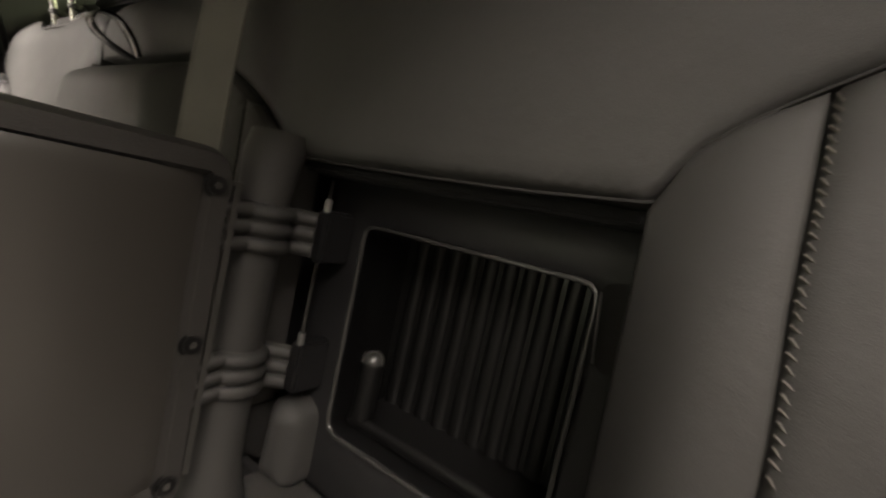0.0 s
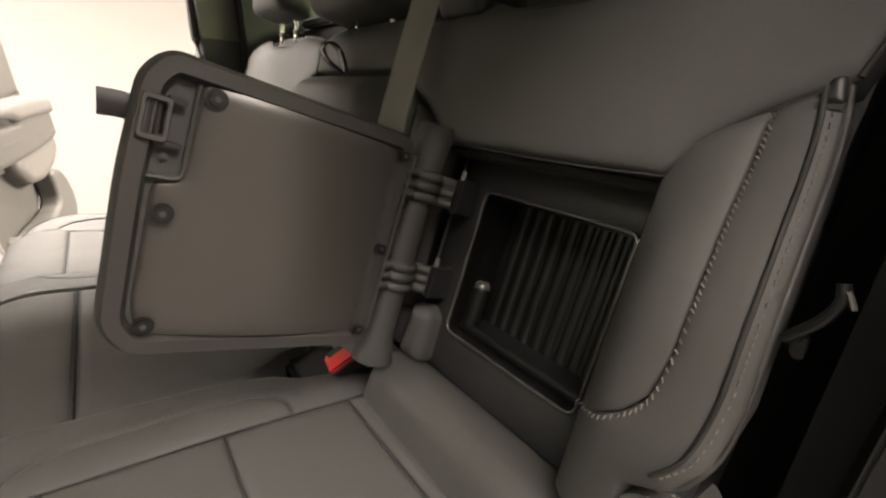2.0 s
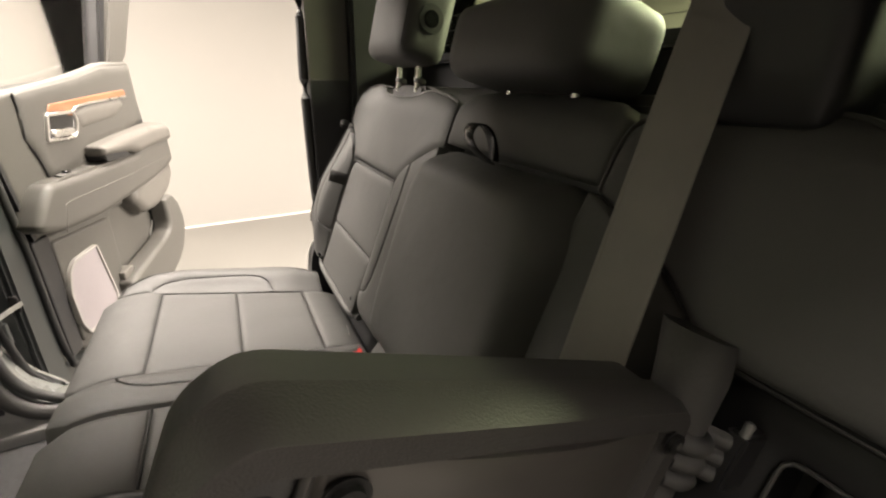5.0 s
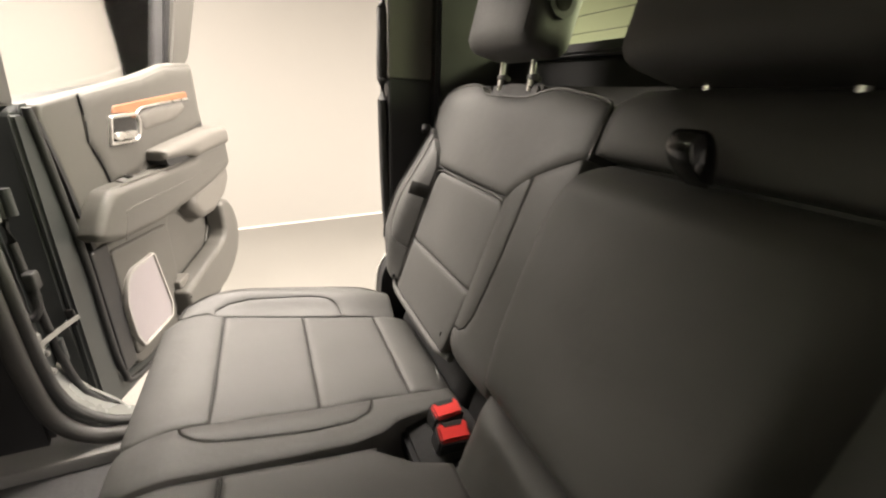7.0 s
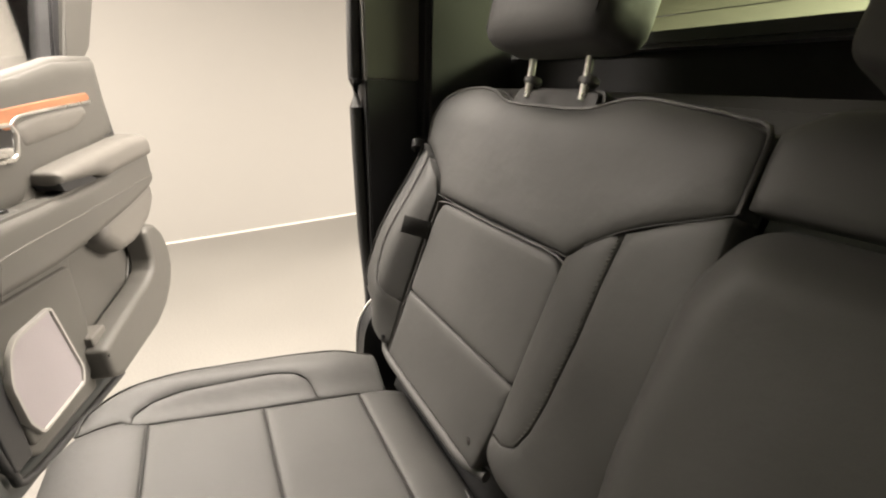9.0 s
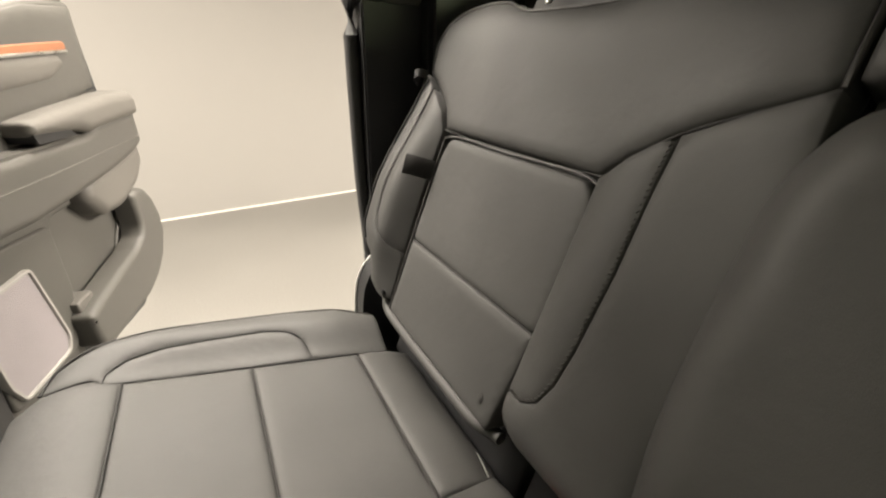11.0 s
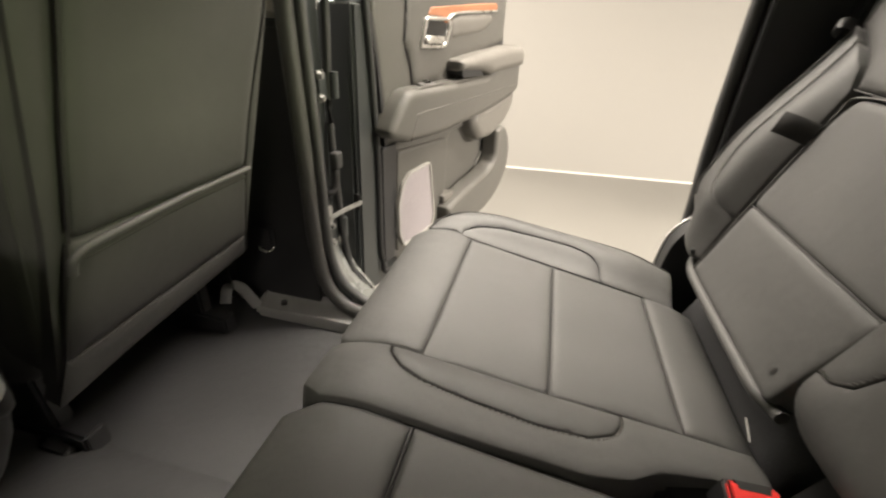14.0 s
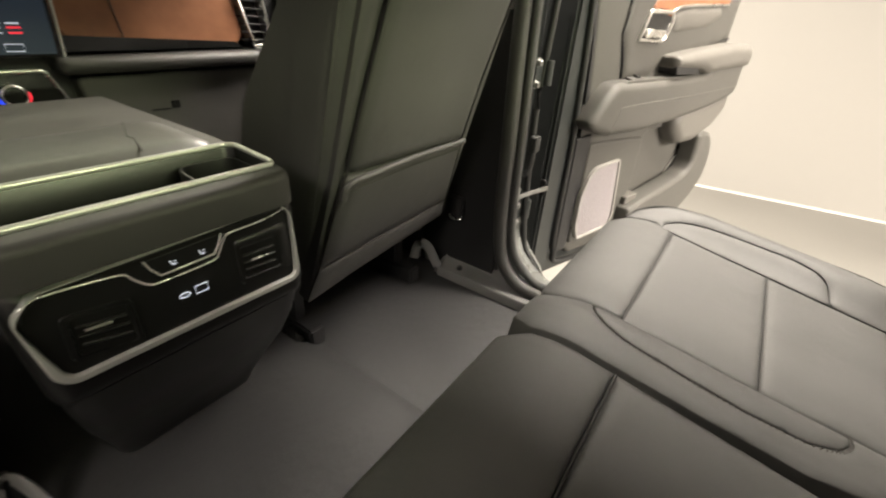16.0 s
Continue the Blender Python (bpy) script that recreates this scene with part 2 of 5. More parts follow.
def puff(outline, M, bulge=0.01, r=0.03, base=None, depth=0.03, step=0.011, wrinkle=0.0, mirror=1, clean=0.004, rings=(), round_edge=False):
    """A stuffed panel: its outline lies in the plane of M, it swells by bulge over the distance r from its edge."""
    poly = resample(outline, step)
    lo, hi = poly.min(0), poly.max(0)
    gx = np.arange(lo[0], hi[0] + step, step)
    gy = np.arange(lo[1], hi[1] + step, step * 0.866)
    q = np.array([(x + (step / 2 if j % 2 else 0), y) for j, y in enumerate(gy) for x in gx])
    q = q[inside(q, poly)]
    if len(q):
        d = edge_distance(q, poly)
        q = q[d > step * 0.55]
    # two tight rings inside the edge give a crisp seam
    nrm = []
    m = len(poly)
    area = 0.5 * sum(poly[i][0] * poly[(i + 1) % m][1] - poly[(i + 1) % m][0] * poly[i][1] for i in range(m))
    sg = 1 if area > 0 else -1
    for i in range(m):
        t = poly[(i + 1) % m] - poly[i - 1]
        t = t / (np.linalg.norm(t) + 1e-12)
        nrm.append(np.array((-t[1], t[0])) * sg)
    loops = []
    for c in rings or (clean,):
        ring = poly + np.array(nrm) * c
        ring = ring[inside(ring, poly)]
        loops.append(ring[edge_distance(ring, poly) > c * 0.9])
    ring = np.vstack(loops)
    if len(q):
        dq = np.array([np.min(np.linalg.norm(ring - p, axis=1)) if len(ring) else 1 for p in q])
        q = q[dq > step * 0.4]
    allp = np.vstack([poly, ring, q]) if len(q) else np.vstack([poly, ring])
    edges = [(i, (i + 1) % m) for i in range(m)]
    vs, _, fs, *_ = delaunay_2d_cdt([Vector(p) for p in allp], edges, [], 1, 1e-6)
    pts = np.array([(p.x, p.y) for p in vs])
    d = edge_distance(pts, poly)
    k = np.clip(d / r, 0, 1)
    h = bulge * (1 - (1 - k) ** 2) ** (0.5 if round_edge else 1.0)
    bm = bmesh.new()
    top = []
    for (x, y), dh in zip(pts, h):
        b = base(x, y) if base else 0.0
        if wrinkle:
            b += wrinkle * noise.noise(Vector((x * 14, y * 14, 3.1))) * min(1, dh / max(bulge, 1e-6))
        top.append(bm.verts.new(M @ Vector((x * mirror, y, b + dh))))
    for f in fs:
        try:
            bm.faces.new([top[i] for i in f])
        except ValueError:
            pass
    bm.edges.ensure_lookup_table()
    border = [e for e in bm.edges if len(e.link_faces) == 1]
    if depth:
        low = {}
        wv = (M.to_3x3() @ Vector((0, 0, 1))).normalized()
        for e in border:
            for v in e.verts:
                if v not in low:
                    low[v] = bm.verts.new(v.co - wv * depth)
        for e in border:
            a, b = e.verts
            bm.faces.new((a, b, low[b], low[a]))
        try:
            rim = [e for e in bm.edges if len(e.link_faces) == 1]
            bmesh.ops.holes_fill(bm, edges=rim, sides=0)
        except Exception:
            pass
    return finish(bm, True, 70)


def slab(outline, M, h0, h1, r=0.01, step=0.013, mirror=1):
    """A thick plate from h0 to h1 whose front edge is a quarter round of radius r."""
    return puff(outline, M, r, r, lambda u, v: h1 - r, h1 - r - h0, step, mirror=mirror, rings=(r * 0.05, r * 0.2, r * 0.45, r * 0.75, r), round_edge=True)


def prism(outline, M, h0, h1, bevel=0.004, seg=2, mirror=1):
    """An outline pushed from height h0 to h1, its front edges rounded."""
    bm = bmesh.new()
    lo = [bm.verts.new(M @ Vector((p[0] * mirror, p[1], h0))) for p in outline]
    hi = [bm.verts.new(M @ Vector((p[0] * mirror, p[1], h1))) for p in outline]
    n = len(outline)
    bm.faces.new(lo)
    front = bm.faces.new(hi)
    for i in range(n):
        bm.faces.new((lo[i], lo[(i + 1) % n], hi[(i + 1) % n], hi[i]))
    if bevel:
        bmesh.ops.bevel(bm, geom=list(front.edges), offset=bevel, segments=seg, affect="EDGES", clamp_overlap=True)
    return finish(bm, True, 35)


def ring_prism(outer, inner, M, h0, h1, bevel=0.0, mirror=1):
    """A frame between two outlines with the same count of points."""
    bm = bmesh.new()
    n = len(outer)
    rows = []
    for pts, h in ((outer, h0), (outer, h1 - bevel), ([(o[0] * 0.8 + i[0] * 0.2, o[1] * 0.8 + i[1] * 0.2) for o, i in zip(outer, inner)], h1),
                   ([(o[0] * 0.2 + i[0] * 0.8, o[1] * 0.2 + i[1] * 0.8) for o, i in zip(outer, inner)], h1), (inner, h1 - bevel), (inner, h0)):
        rows.append([bm.verts.new(M @ Vector((p[0] * mirror, p[1], h))) for p in pts])
    rows.append(rows[0])
    for a, b in zip(rows, rows[1:]):
        for i in range(n):
            bm.faces.new((a[i], a[(i + 1) % n], b[(i + 1) % n], b[i]))
    return finish(bm, True, 50)


def inset(outline, d):
    """Move a closed outline inwards by d, point for point."""
    n = len(outline)
    P = [np.array(p, float) for p in outline]
    area = 0.5 * sum(P[i][0] * P[(i + 1) % n][1] - P[(i + 1) % n][0] * P[i][1] for i in range(n))
    sg = 1 if area > 0 else -1
    out = []
    for i in range(n):
        t = P[(i + 1) % n] - P[i - 1]
        t = t / (np.linalg.norm(t) + 1e-12)
        out.append(tuple(P[i] + np.array((-t[1], t[0])) * sg * d))
    return out


def block(x0, x1, y0, y1, z0, z1, bevel=0.005, seg=2, M=None):
    bm = bmesh.new()
    bmesh.ops.create_cube(bm, size=1)
    for v in bm.verts:
        v.co = Vector(((x0 + x1) / 2 + v.co.x * (x1 - x0), (y0 + y1) / 2 + v.co.y * (y1 - y0), (z0 + z1) / 2 + v.co.z * (z1 - z0)))
    if bevel:
        bmesh.ops.bevel(bm, geom=bm.edges[:], offset=bevel, segments=seg, affect="EDGES", clamp_overlap=True)
    if M is not None:
        bm.transform(M)
    return finish(bm, True, 40)


def cushion_block(x0, x1, y0, y1, z0, z1, rad, M=None, n=10, swell=0.0):
    """A soft block with round edges of the radius rad."""
    bm = bmesh.new()
    bmesh.ops.create_cube(bm, size=2)
    bmesh.ops.subdivide_edges(bm, edges=bm.edges[:], cuts=n, use_grid_fill=True)
    c = Vector(((x0 + x1) / 2, (y0 + y1) / 2, (z0 + z1) / 2))
    h = Vector(((x1 - x0) / 2, (y1 - y0) / 2, (z1 - z0) / 2))
    for v in bm.verts:
        p = Vector([math.copysign(abs(v.co[i]) ** 0.8, v.co[i]) * h[i] for i in range(3)])
        core = Vector([max(-h[i] + rad, min(h[i] - rad, p[i])) for i in range(3)])
        d = p - core
        if d.length > 1e-9:
            p = core + d.normalized() * rad
        s = 1 + swell * (1 - (p.x / h.x) ** 2) * (1 - (p.z / h.z) ** 2)
        p.y *= s
        v.co = c + p
    if M is not None:
        bm.transform(M)
    return finish(bm, True)


def loft(rows):
    """A closed body through a row of outlines with the same count of points, lowest first."""
    bm = bmesh.new()
    R = [[bm.verts.new(p) for p in row] for row in rows]
    n = len(R[0])
    for a, b in zip(R, R[1:]):
        for i in range(n):
            bm.faces.new((a[i], a[(i + 1) % n], b[(i + 1) % n], b[i]))
    bm.faces.new(R[0])
    bm.faces.new(R[-1])
    return finish(bm, True, 50)


def tube(path, radius, seg=8, closed=False, flat=1.0, up=(0, 0, 1)):
    """A round bar along a path of points."""
    P = [Vector(p) for p in path]
    bm = bmesh.new()
    rings = []
    n = len(P)
    upv = Vector(up)
    for i in range(n):
        a = P[i - 1] if closed or i > 0 else P[i]
        b = P[(i + 1) % n] if closed or i + 1 < n else P[i]
        t = (b - a).normalized()
        s = t.cross(upv)
        if s.length < 1e-3:
            s = t.cross(Vector((1, 0, 0)))
        s.normalize()
        w = s.cross(t)
        rings.append([bm.verts.new(P[i] + s * radius * math.cos(2 * math.pi * k / seg) + w * radius * flat * math.sin(2 * math.pi * k / seg)) for k in range(seg)])
    for i in range(n if closed else n - 1):
        A, B = rings[i], rings[(i + 1) % n]
        for k in range(seg):
            bm.faces.new((A[k], A[(k + 1) % seg], B[(k + 1) % seg], B[k]))
    if not closed:
        bm.faces.new(rings[0])
        bm.faces.new(rings[-1])
    return finish(bm, True, 60)


def strap(path, side, width, thick):
    """A flat band along a path; side: the direction of its width."""
    P = [Vector(p) for p in path]
    S = Vector(side).normalized()
    bm = bmesh.new()
    rows = []
    for i, p in enumerate(P):
        t = (P[min(i + 1, len(P) - 1)] - P[max(i - 1, 0)]).normalized()
        s = (S - t * S.dot(t)).normalized()
        w = t.cross(s)
        rows.append([bm.verts.new(p + s * a * width / 2 + w * b * thick / 2) for a, b in ((-1, -0.4), (-0.92, -1), (0.92, -1), (1, -0.4), (1, 0.4), (0.92, 1), (-0.92, 1), (-1, 0.4))])
    for A, B in zip(rows, rows[1:]):
        for k in range(8):
            bm.faces.new((A[k], A[(k + 1) % 8], B[(k + 1) % 8], B[k]))
    bm.faces.new(rows[0])
    bm.faces.new(rows[-1])
    return finish(bm, True, 50)


def disc(center, axis, radius, height, seg=20, bevel=0.002):
    bm = bmesh.new()
    bmesh.ops.create_cone(bm, cap_ends=True, segments=seg, radius1=radius, radius2=radius, depth=height)
    if bevel:
        bmesh.ops.bevel(bm, geom=[e for e in bm.edges if abs(e.verts[0].co.z - e.verts[1].co.z) < 1e-6], offset=bevel, segments=2, affect="EDGES")
    bm.transform(Matrix.Translation(center) @ Vector(axis).to_track_quat("Z", "Y").to_matrix().to_4x4())
    return finish(bm, True, 40)


def stitches(path, M, height, length=0.0045, gap=0.0022, width=0.0011, cross=0.0, mirror=1, offset=0.0):
    """Single threads along a path in the plane of M; cross: degrees that every other one leans."""
    P = resample([tuple(p)[:2] for p in path], length + gap, closed=False)
    bm = bmesh.new()
    for i in range(len(P) - 1):
        a, b = P[i], P[i + 1]
        t = (b - a) / (np.linalg.norm(b - a) + 1e-9)
        nn = np.array((-t[1], t[0]))
        c = (a + b) / 2 + nn * offset
        ang = radians(cross if i % 2 else cross * 0.75)
        d = t * math.cos(ang) + nn * math.sin(ang)
        e = np.array((-d[1], d[0]))
        h = height(c[0], c[1]) if callable(height) else height
        vs = []
        for l, s, z in ((-1, -1, 0), (1, -1, 0), (1, 1, 0), (-1, 1, 0), (-0.6, 0, 1), (0.6, 0, 1)):
            p = c + d * l * length / 2 + e * s * width / 2
            vs.append(bm.verts.new(M @ Vector((p[0] * mirror, p[1], h + z * width * 0.8))))
        for f in ((0, 1, 5, 4), (1, 2, 5), (2, 3, 4, 5), (3, 0, 4)):
            bm.faces.new([vs[k] for k in f])
    return finish(bm, False)


def lift(path, M, h, mirror=1):
    return [M @ Vector((p[0] * mirror, p[1], h(p[0], p[1]) if callable(h) else h)) for p in path]


def merged(*bms):
    """Join several shapes of one part."""
    out = bmesh.new()
    for b in bms:
        me = bpy.data.meshes.new("tmp")
        b.to_mesh(me)
        b.free()
        out.from_mesh(me)
        bpy.data.meshes.remove(me)
    return out


# ---- the hall round the truck ----
GROUND = -0.70
single("ground", block(-6.2, 7.5, -7.2, 7.6, GROUND - 0.15, GROUND, 0), CONCRETE, "beige-grey painted studio floor, speckled and dull", "floor", kind="structure")
WALL_TURN = 6.2
WALL = pose(4.955, 0, 0, 0, 0, WALL_TURN)
single("wall_east", block(0, 0.2, -8.5, 8.5, GROUND, 2.75, 0, M=WALL), PLASTER, "plain cream-painted studio wall behind the open door", "wall", kind="structure")
single("wall_west", block(-6.2, -6.0, -7.2, 7.6, GROUND, 2.75, 0), PLASTER, "plain cream-painted studio wall", "wall", kind="structure")
single("wall_north", block(-6.0, 6.5, 7.4, 7.6, GROUND, 2.75, 0), PLASTER, "plain cream-painted studio wall", "wall", kind="structure")
single("wall_south", block(-6.0, 6.5, -7.2, -7.0, GROUND, 2.75, 0), PLASTER, "plain cream-painted studio wall seen through the rear window", "wall", kind="structure")
single("ceiling", block(-6.2, 7.5, -7.2, 7.6, 2.75, 2.9, 0), CEILPAINT, "white studio ceiling", "ceiling", kind="structure")
single("baseboard", block(-0.014, -0.001, -8.0, 8.0, GROUND, GROUND + 0.018, 0.003, M=WALL), WHITE, "thin white skirting strip along the cream wall", "baseboard", kind="structure")

# ---- the cab shell ----
cab = thing("truck_cab", 0, 0.3, GROUND, "dark grey crew-cab pickup truck body with open rear doors", "truck")
part("floor_pan", block(-0.80, 0.80, -0.55, 2.1, -0.06, 0.02, 0.004), VINYL, cab, "dark grey vinyl floor covering")
part("under_body", block(-0.90, 0.90, -0.70, 2.2, -0.30, -0.062, 0.01), PAINT, cab)
for x in (-0.55, 0.55):
    part("chassis_rail", block(x - 0.06, x + 0.06, -0.7, 2.2, GROUND, -0.302, 0.01), BLACK, cab)
# hump along the middle of the footwell
hump = [(-0.30, 0.0), (-0.24, 0.030), (-0.12, 0.048), (0.12, 0.048), (0.24, 0.030), (0.30, 0.0)]
Mxz = frame_matrix((0, 0.30, 0.021), (1, 0, 0), (0, 0, 1), (0, 1, 0))
part("tunnel_cover", prism(smooth_path(hump, 4) and [tuple(p)[:2] for p in smooth_path([(a, b, 0) for a, b in hump], 4)], Mxz, 0.0, 1.7, 0), VINYL, cab, "raised vinyl tunnel in the floor")
part("headliner", block(-0.72, 0.72, -0.45, 1.40, 1.36, 1.40, 0.01), HEADLINER, cab, "light grey fabric headliner")
part("roof_skin", block(-0.78, 0.78, -0.52, 1.44, 1.402, 1.44, 0.015), PAINT, cab)

# back of the cab with its window
part("rear_panel", block(-0.80, 0.80, -0.56, -0.40, -0.06, 0.962, 0.01), CARPET, cab, "black carpeted rear cab wall")
part("rear_shelf_trim", block(-0.74, 0.74, -0.398, -0.30, 0.86, 0.905, 0.012), DARKTRIM, cab, "dark ledge behind the seat back")
part("rear_window_lower_trim", block(-0.74, 0.74, -0.47, -0.385, 0.964, 0.986, 0.006), BLACK, cab)
part("rear_window_upper_trim", block(-0.74, 0.74, -0.50, -0.40, 1.28, 1.36, 0.006), BLACK, cab)
for x0, x1 in ((0.19, 0.74), (-0.16, 0.155), (-0.74, -0.195)):
    w = part("window_pane", block(x0, x1, -0.452, -0.446, 0.984, 1.282, 0), GLASS_GREEN, cab, "green-tinted rear window pane with heater lines")
    for i in range(8):
        z = 1.012 + i * 0.034
        part("heater_line", block(x0 + 0.012, x1 - 0.012, -0.4445, -0.443, z, z + 0.0012, 0), BLACK, w)
for x in (0.172, -0.178):
    part("window_divider", block(x - 0.014, x + 0.014, -0.458, -0.440, 0.984, 1.282, 0.002), WHITE if x > 0 else BLACK, cab)

for m in (1, -1):
    side = "right" if m > 0 else "left"
    X = lambda a, b: (a, b) if m > 0 else (-b, -a)
    # rear corner trim
    a, b = X(0.776, 0.835)
    part("corner_trim", block(a, b, -0.196, -0.088, 0.03, 0.914, 0.003), BLACK, cab, "black plastic rear pillar trim")
    part("corner_trim_upper", block(a, b, -0.196, -0.088, 0.9145, 1.40, 0.003), PILLAR_SHADED, cab, "grey fabric upper rear pillar trim in a shaded tone")
    a, b = X(0.745, 0.80)
    part("corner_lining", block(a, b, -0.40, -0.197, 0.03, 1.40, 0.01), BLACK, cab)
    a, b = X(0.80, 0.90)
    part("quarter_panel", block(a, b, -0.56, -0.165, -0.06, 1.38, 0.02), PAINT, cab)
    # middle pillar: lining, upper cover, painted jamb
    a, b = X(0.796, 0.835)
    part("pillar_lining", block(a, b, 0.752, 1.04, 0.05, 0.770, 0.012), BLACK, cab, "black plastic middle pillar lining")
    part("pillar_cover", block(a, b, 0.752, 1.04, 0.775, 1.40, 0.012), PILLAR, cab, "light grey upper middle pillar cover")
    a, b = X(0.817, 0.925)
    part("pillar_jamb", block(a, b, 0.762, 1.02, 0.0, 1.38, 0.02, 3), PAINT, cab, "grey painted door jamb")
    # sill
    prof = [(.742, .0205), (.744, .044), (.748, .050), (.760, .054), (.785, .061), (.805, .074), (.812, .086), (.818, .084), (.818, .0205)]
    part("sill_plate", prism([(x * m, z) for x, z in prof], frame_matrix((0, 0, 0), (1, 0, 0), (0, 0, 1), (0, 1, 0)), -0.08, 0.935, 0.004), SILLGREY, cab, "grey plastic door sill cover")
    part("sill_end", tube([(.744 * m, 0.938, 0.03), (.750 * m, 0.938, 0.050), (.79 * m, 0.938, 0.064)], 0.004, 8), SILLGREY, cab)
    a, b = X(0.80, 0.93)
    part("rocker", block(a, b, -0.20, 1.05, -0.20, 0.045, 0.03, 3), PAINT, cab, "grey painted rocker panel")
    # side rails of the roof
    a, b = X(0.70, 0.80)
    part("roof_rail", block(a, b, -0.45, 1.42, 1.30, 1.40, 0.03, 3), PILLAR, cab)
    # front of the cab
    a, b = X(0.80, 0.90)
    part("front_door_panel", block(a, b, 1.04, 2.1, -0.1, 0.92, 0.02), DARKTRIM, cab)
    # rubber seal round the door opening
    loop = [(0.752, 1.30), (0.746, 1.0), (0.744, 0.817), (0.741, 0.683), (0.735, 0.497), (0.730, 0.279), (0.708, 0.165), (0.645, 0.10), (0.56, 0.082), (0.30, 0.078), (0.05, 0.085),
            (-0.05, 0.12), (-0.086, 0.22), (-0.09, 0.46), (-0.081, 0.63), (-0.078, 0.915), (-0.082, 1.065), (-0.08, 1.30)]
    pts = [Vector((0.806 * m, y, z)) for y, z in loop]
    part("door_seal", tube(smooth_path(pts, 5), 0.013, 10), SEAL, cab, "black rubber door seal")
    edge_run = [(0.775, 1.30), (0.770, 1.0), (0.768, 0.817), (0.765, 0.683), (0.759, 0.497), (0.754, 0.279), (0.735, 0.150), (0.68, 0.082), (0.60, 0.062), (0.50, 0.055)]
    part("pillar_edge_trim", tube(smooth_path([Vector((0.786 * m, y, z)) for y, z in edge_run], 6), 0.020, 12), PILLAREDGE, cab, "rounded charcoal trim round the door opening")
    part("jamb_flange", tube(smooth_path([p + Vector((0.022 * m, 0.010 if p.y > 0.3 else -0.01, -0.006)) for p in pts], 5), 0.006, 6), PAINT, cab)
    pts2 = [Vector((0.90 * m, y, z)) for y, z in ((0.742, 1.3), (0.738, 0.825), (0.748, 0.55), (0.729, 0.207), (0.689, 0.099), (0.60, 0.03), (0.3, 0.02))]
    part("outer_seal", tube(smooth_path(pts2, 5), 0.010, 8), RUBBER, cab)
    # curved painted corner between pillar and rocker
    fil = [(0.70, 0.04), (0.60, 0.045), (0.66, 0.075), (0.71, 0.13), (0.74, 0.20), (0.76, 0.28), (0.80, 0.28), (0.80, 0.04)]
    part("jamb_corner", prism(fil, frame_matrix((0.812 * m, 0, 0), (0, 1, 0), (0, 0, 1), (m, 0, 0)), 0.0, 0.10, 0.01), JAMBSHINE, cab, "glossy painted corner of the door jamb, lightened for reflections")
part("windscreen", prism([(-.74, 0), (.74, 0), (.70, .74), (-.70, .74)], frame_matrix((0, 1.965, 0.862), (1, 0, 0), (0, -0.7325, 0.6807), (0, 0.6807, 0.7325)), 0, 0.006, 0), GLASS_SCREEN, cab, "green-tinted windscreen")
part("windshield_base", block(-0.80, 0.80, 1.98, 2.12, -0.06, 0.80, 0.01), BLACK, cab)

# ---- rear seat: planes of the back and of the cushion ----
RECLINE, SLOPE = radians(20), math.atan(0.144)
BACK = frame_matrix((0, -0.024, 0.38), (1, 0, 0), (0, -math.sin(RECLINE), math.cos(RECLINE)), (0, math.cos(RECLINE), math.sin(RECLINE)))
SEAT = frame_matrix((0, 0.012, 0.381), (1, 0, 0), (0, math.cos(SLOPE), math.sin(SLOPE)), (0, -math.sin(SLOPE), math.cos(SLOPE)))


def top_roll(u, v):
    """The back rolls rearwards at its upper edge."""
    return -0.28 * max(0.0, v - 0.50) ** 2 / 0.06


def ease(t):
    t = max(0.0, min(1.0, t))
    return t * t * (3 - 2 * t)


def outer_bolster(u, v):
    """The side bolster stands out most at a third of its height."""
    u = abs(u)
    tall = (0.002 + 0.030 * ease((0.45 - v) / 0.20)) * (0.25 + 0.75 * ease((v - 0.07) / 0.13))
    return tall * ease((u - 0.595) / 0.055) - 9.0 * max(0.0, u - 0.692) ** 2


def strip_rise(u, v):
    """Inner strip and bolster stand a little proud of the storage door."""
    return 0.003 + 0.0075 * ease((0.312 - abs(u)) / 0.035)


def pad_rise(u, v):
    return outer_bolster(u, v) + 0.002 + 0.006 * ease((abs(u) - 0.604) / 0.035)


UPPER = [(.167, .464), (.172, .530), (.20, .543), (.255, .552), (.30, .558), (.33, .555), (.362, .543), (.40, .539), (.50, .541), (.535, .546), (.57, .560), (.62, .566), (.672, .558),
         (.700, .538), (.710, .50), (.702, .458), (.655, .430), (.625, .407), (.606, .377), (.313, .374), (.293, .393), (.264, .416), (.237, .432), (.20, .449)]
OUT_PAD = [(.608, .372), (.622, .401), (.645, .419), (.665, .430), (.667, .385), (.668, .34), (.671, .29), (.672, .25), (.668, .215), (.655, .195), (.632, .178), (.606, .173)]
OUTER = [(.668, .432), (.700, .452), (.707, .41), (.712, .35), (.717, .28), (.720, .23), (.716, .19), (.700, .16), (.672, .144), (.662, .10), (.625, .085), (.606, .09), (.606, .1715)] + [(a + .0012, b - .0008) for a, b in OUT_PAD[10:3:-1]]
STRIP = [(.310, .371), (.290, .389), (.262, .411), (.248, .417), (.250, .37), (.250, .30), (.254, .22), (.259, .18), (.269, .152), (.288, .138), (.311, .134)]
INNER = [(.2465, .419), (.20, .444), (.164, .460), (.160, .42), (.158, .36), (.158, .25), (.158, .13), (.166, .092), (.230, .078), (.298, .066), (.310, .072), (.311, .132)] + [(a - .0012, b - .0008) for a, b in STRIP[9:3:-1]]
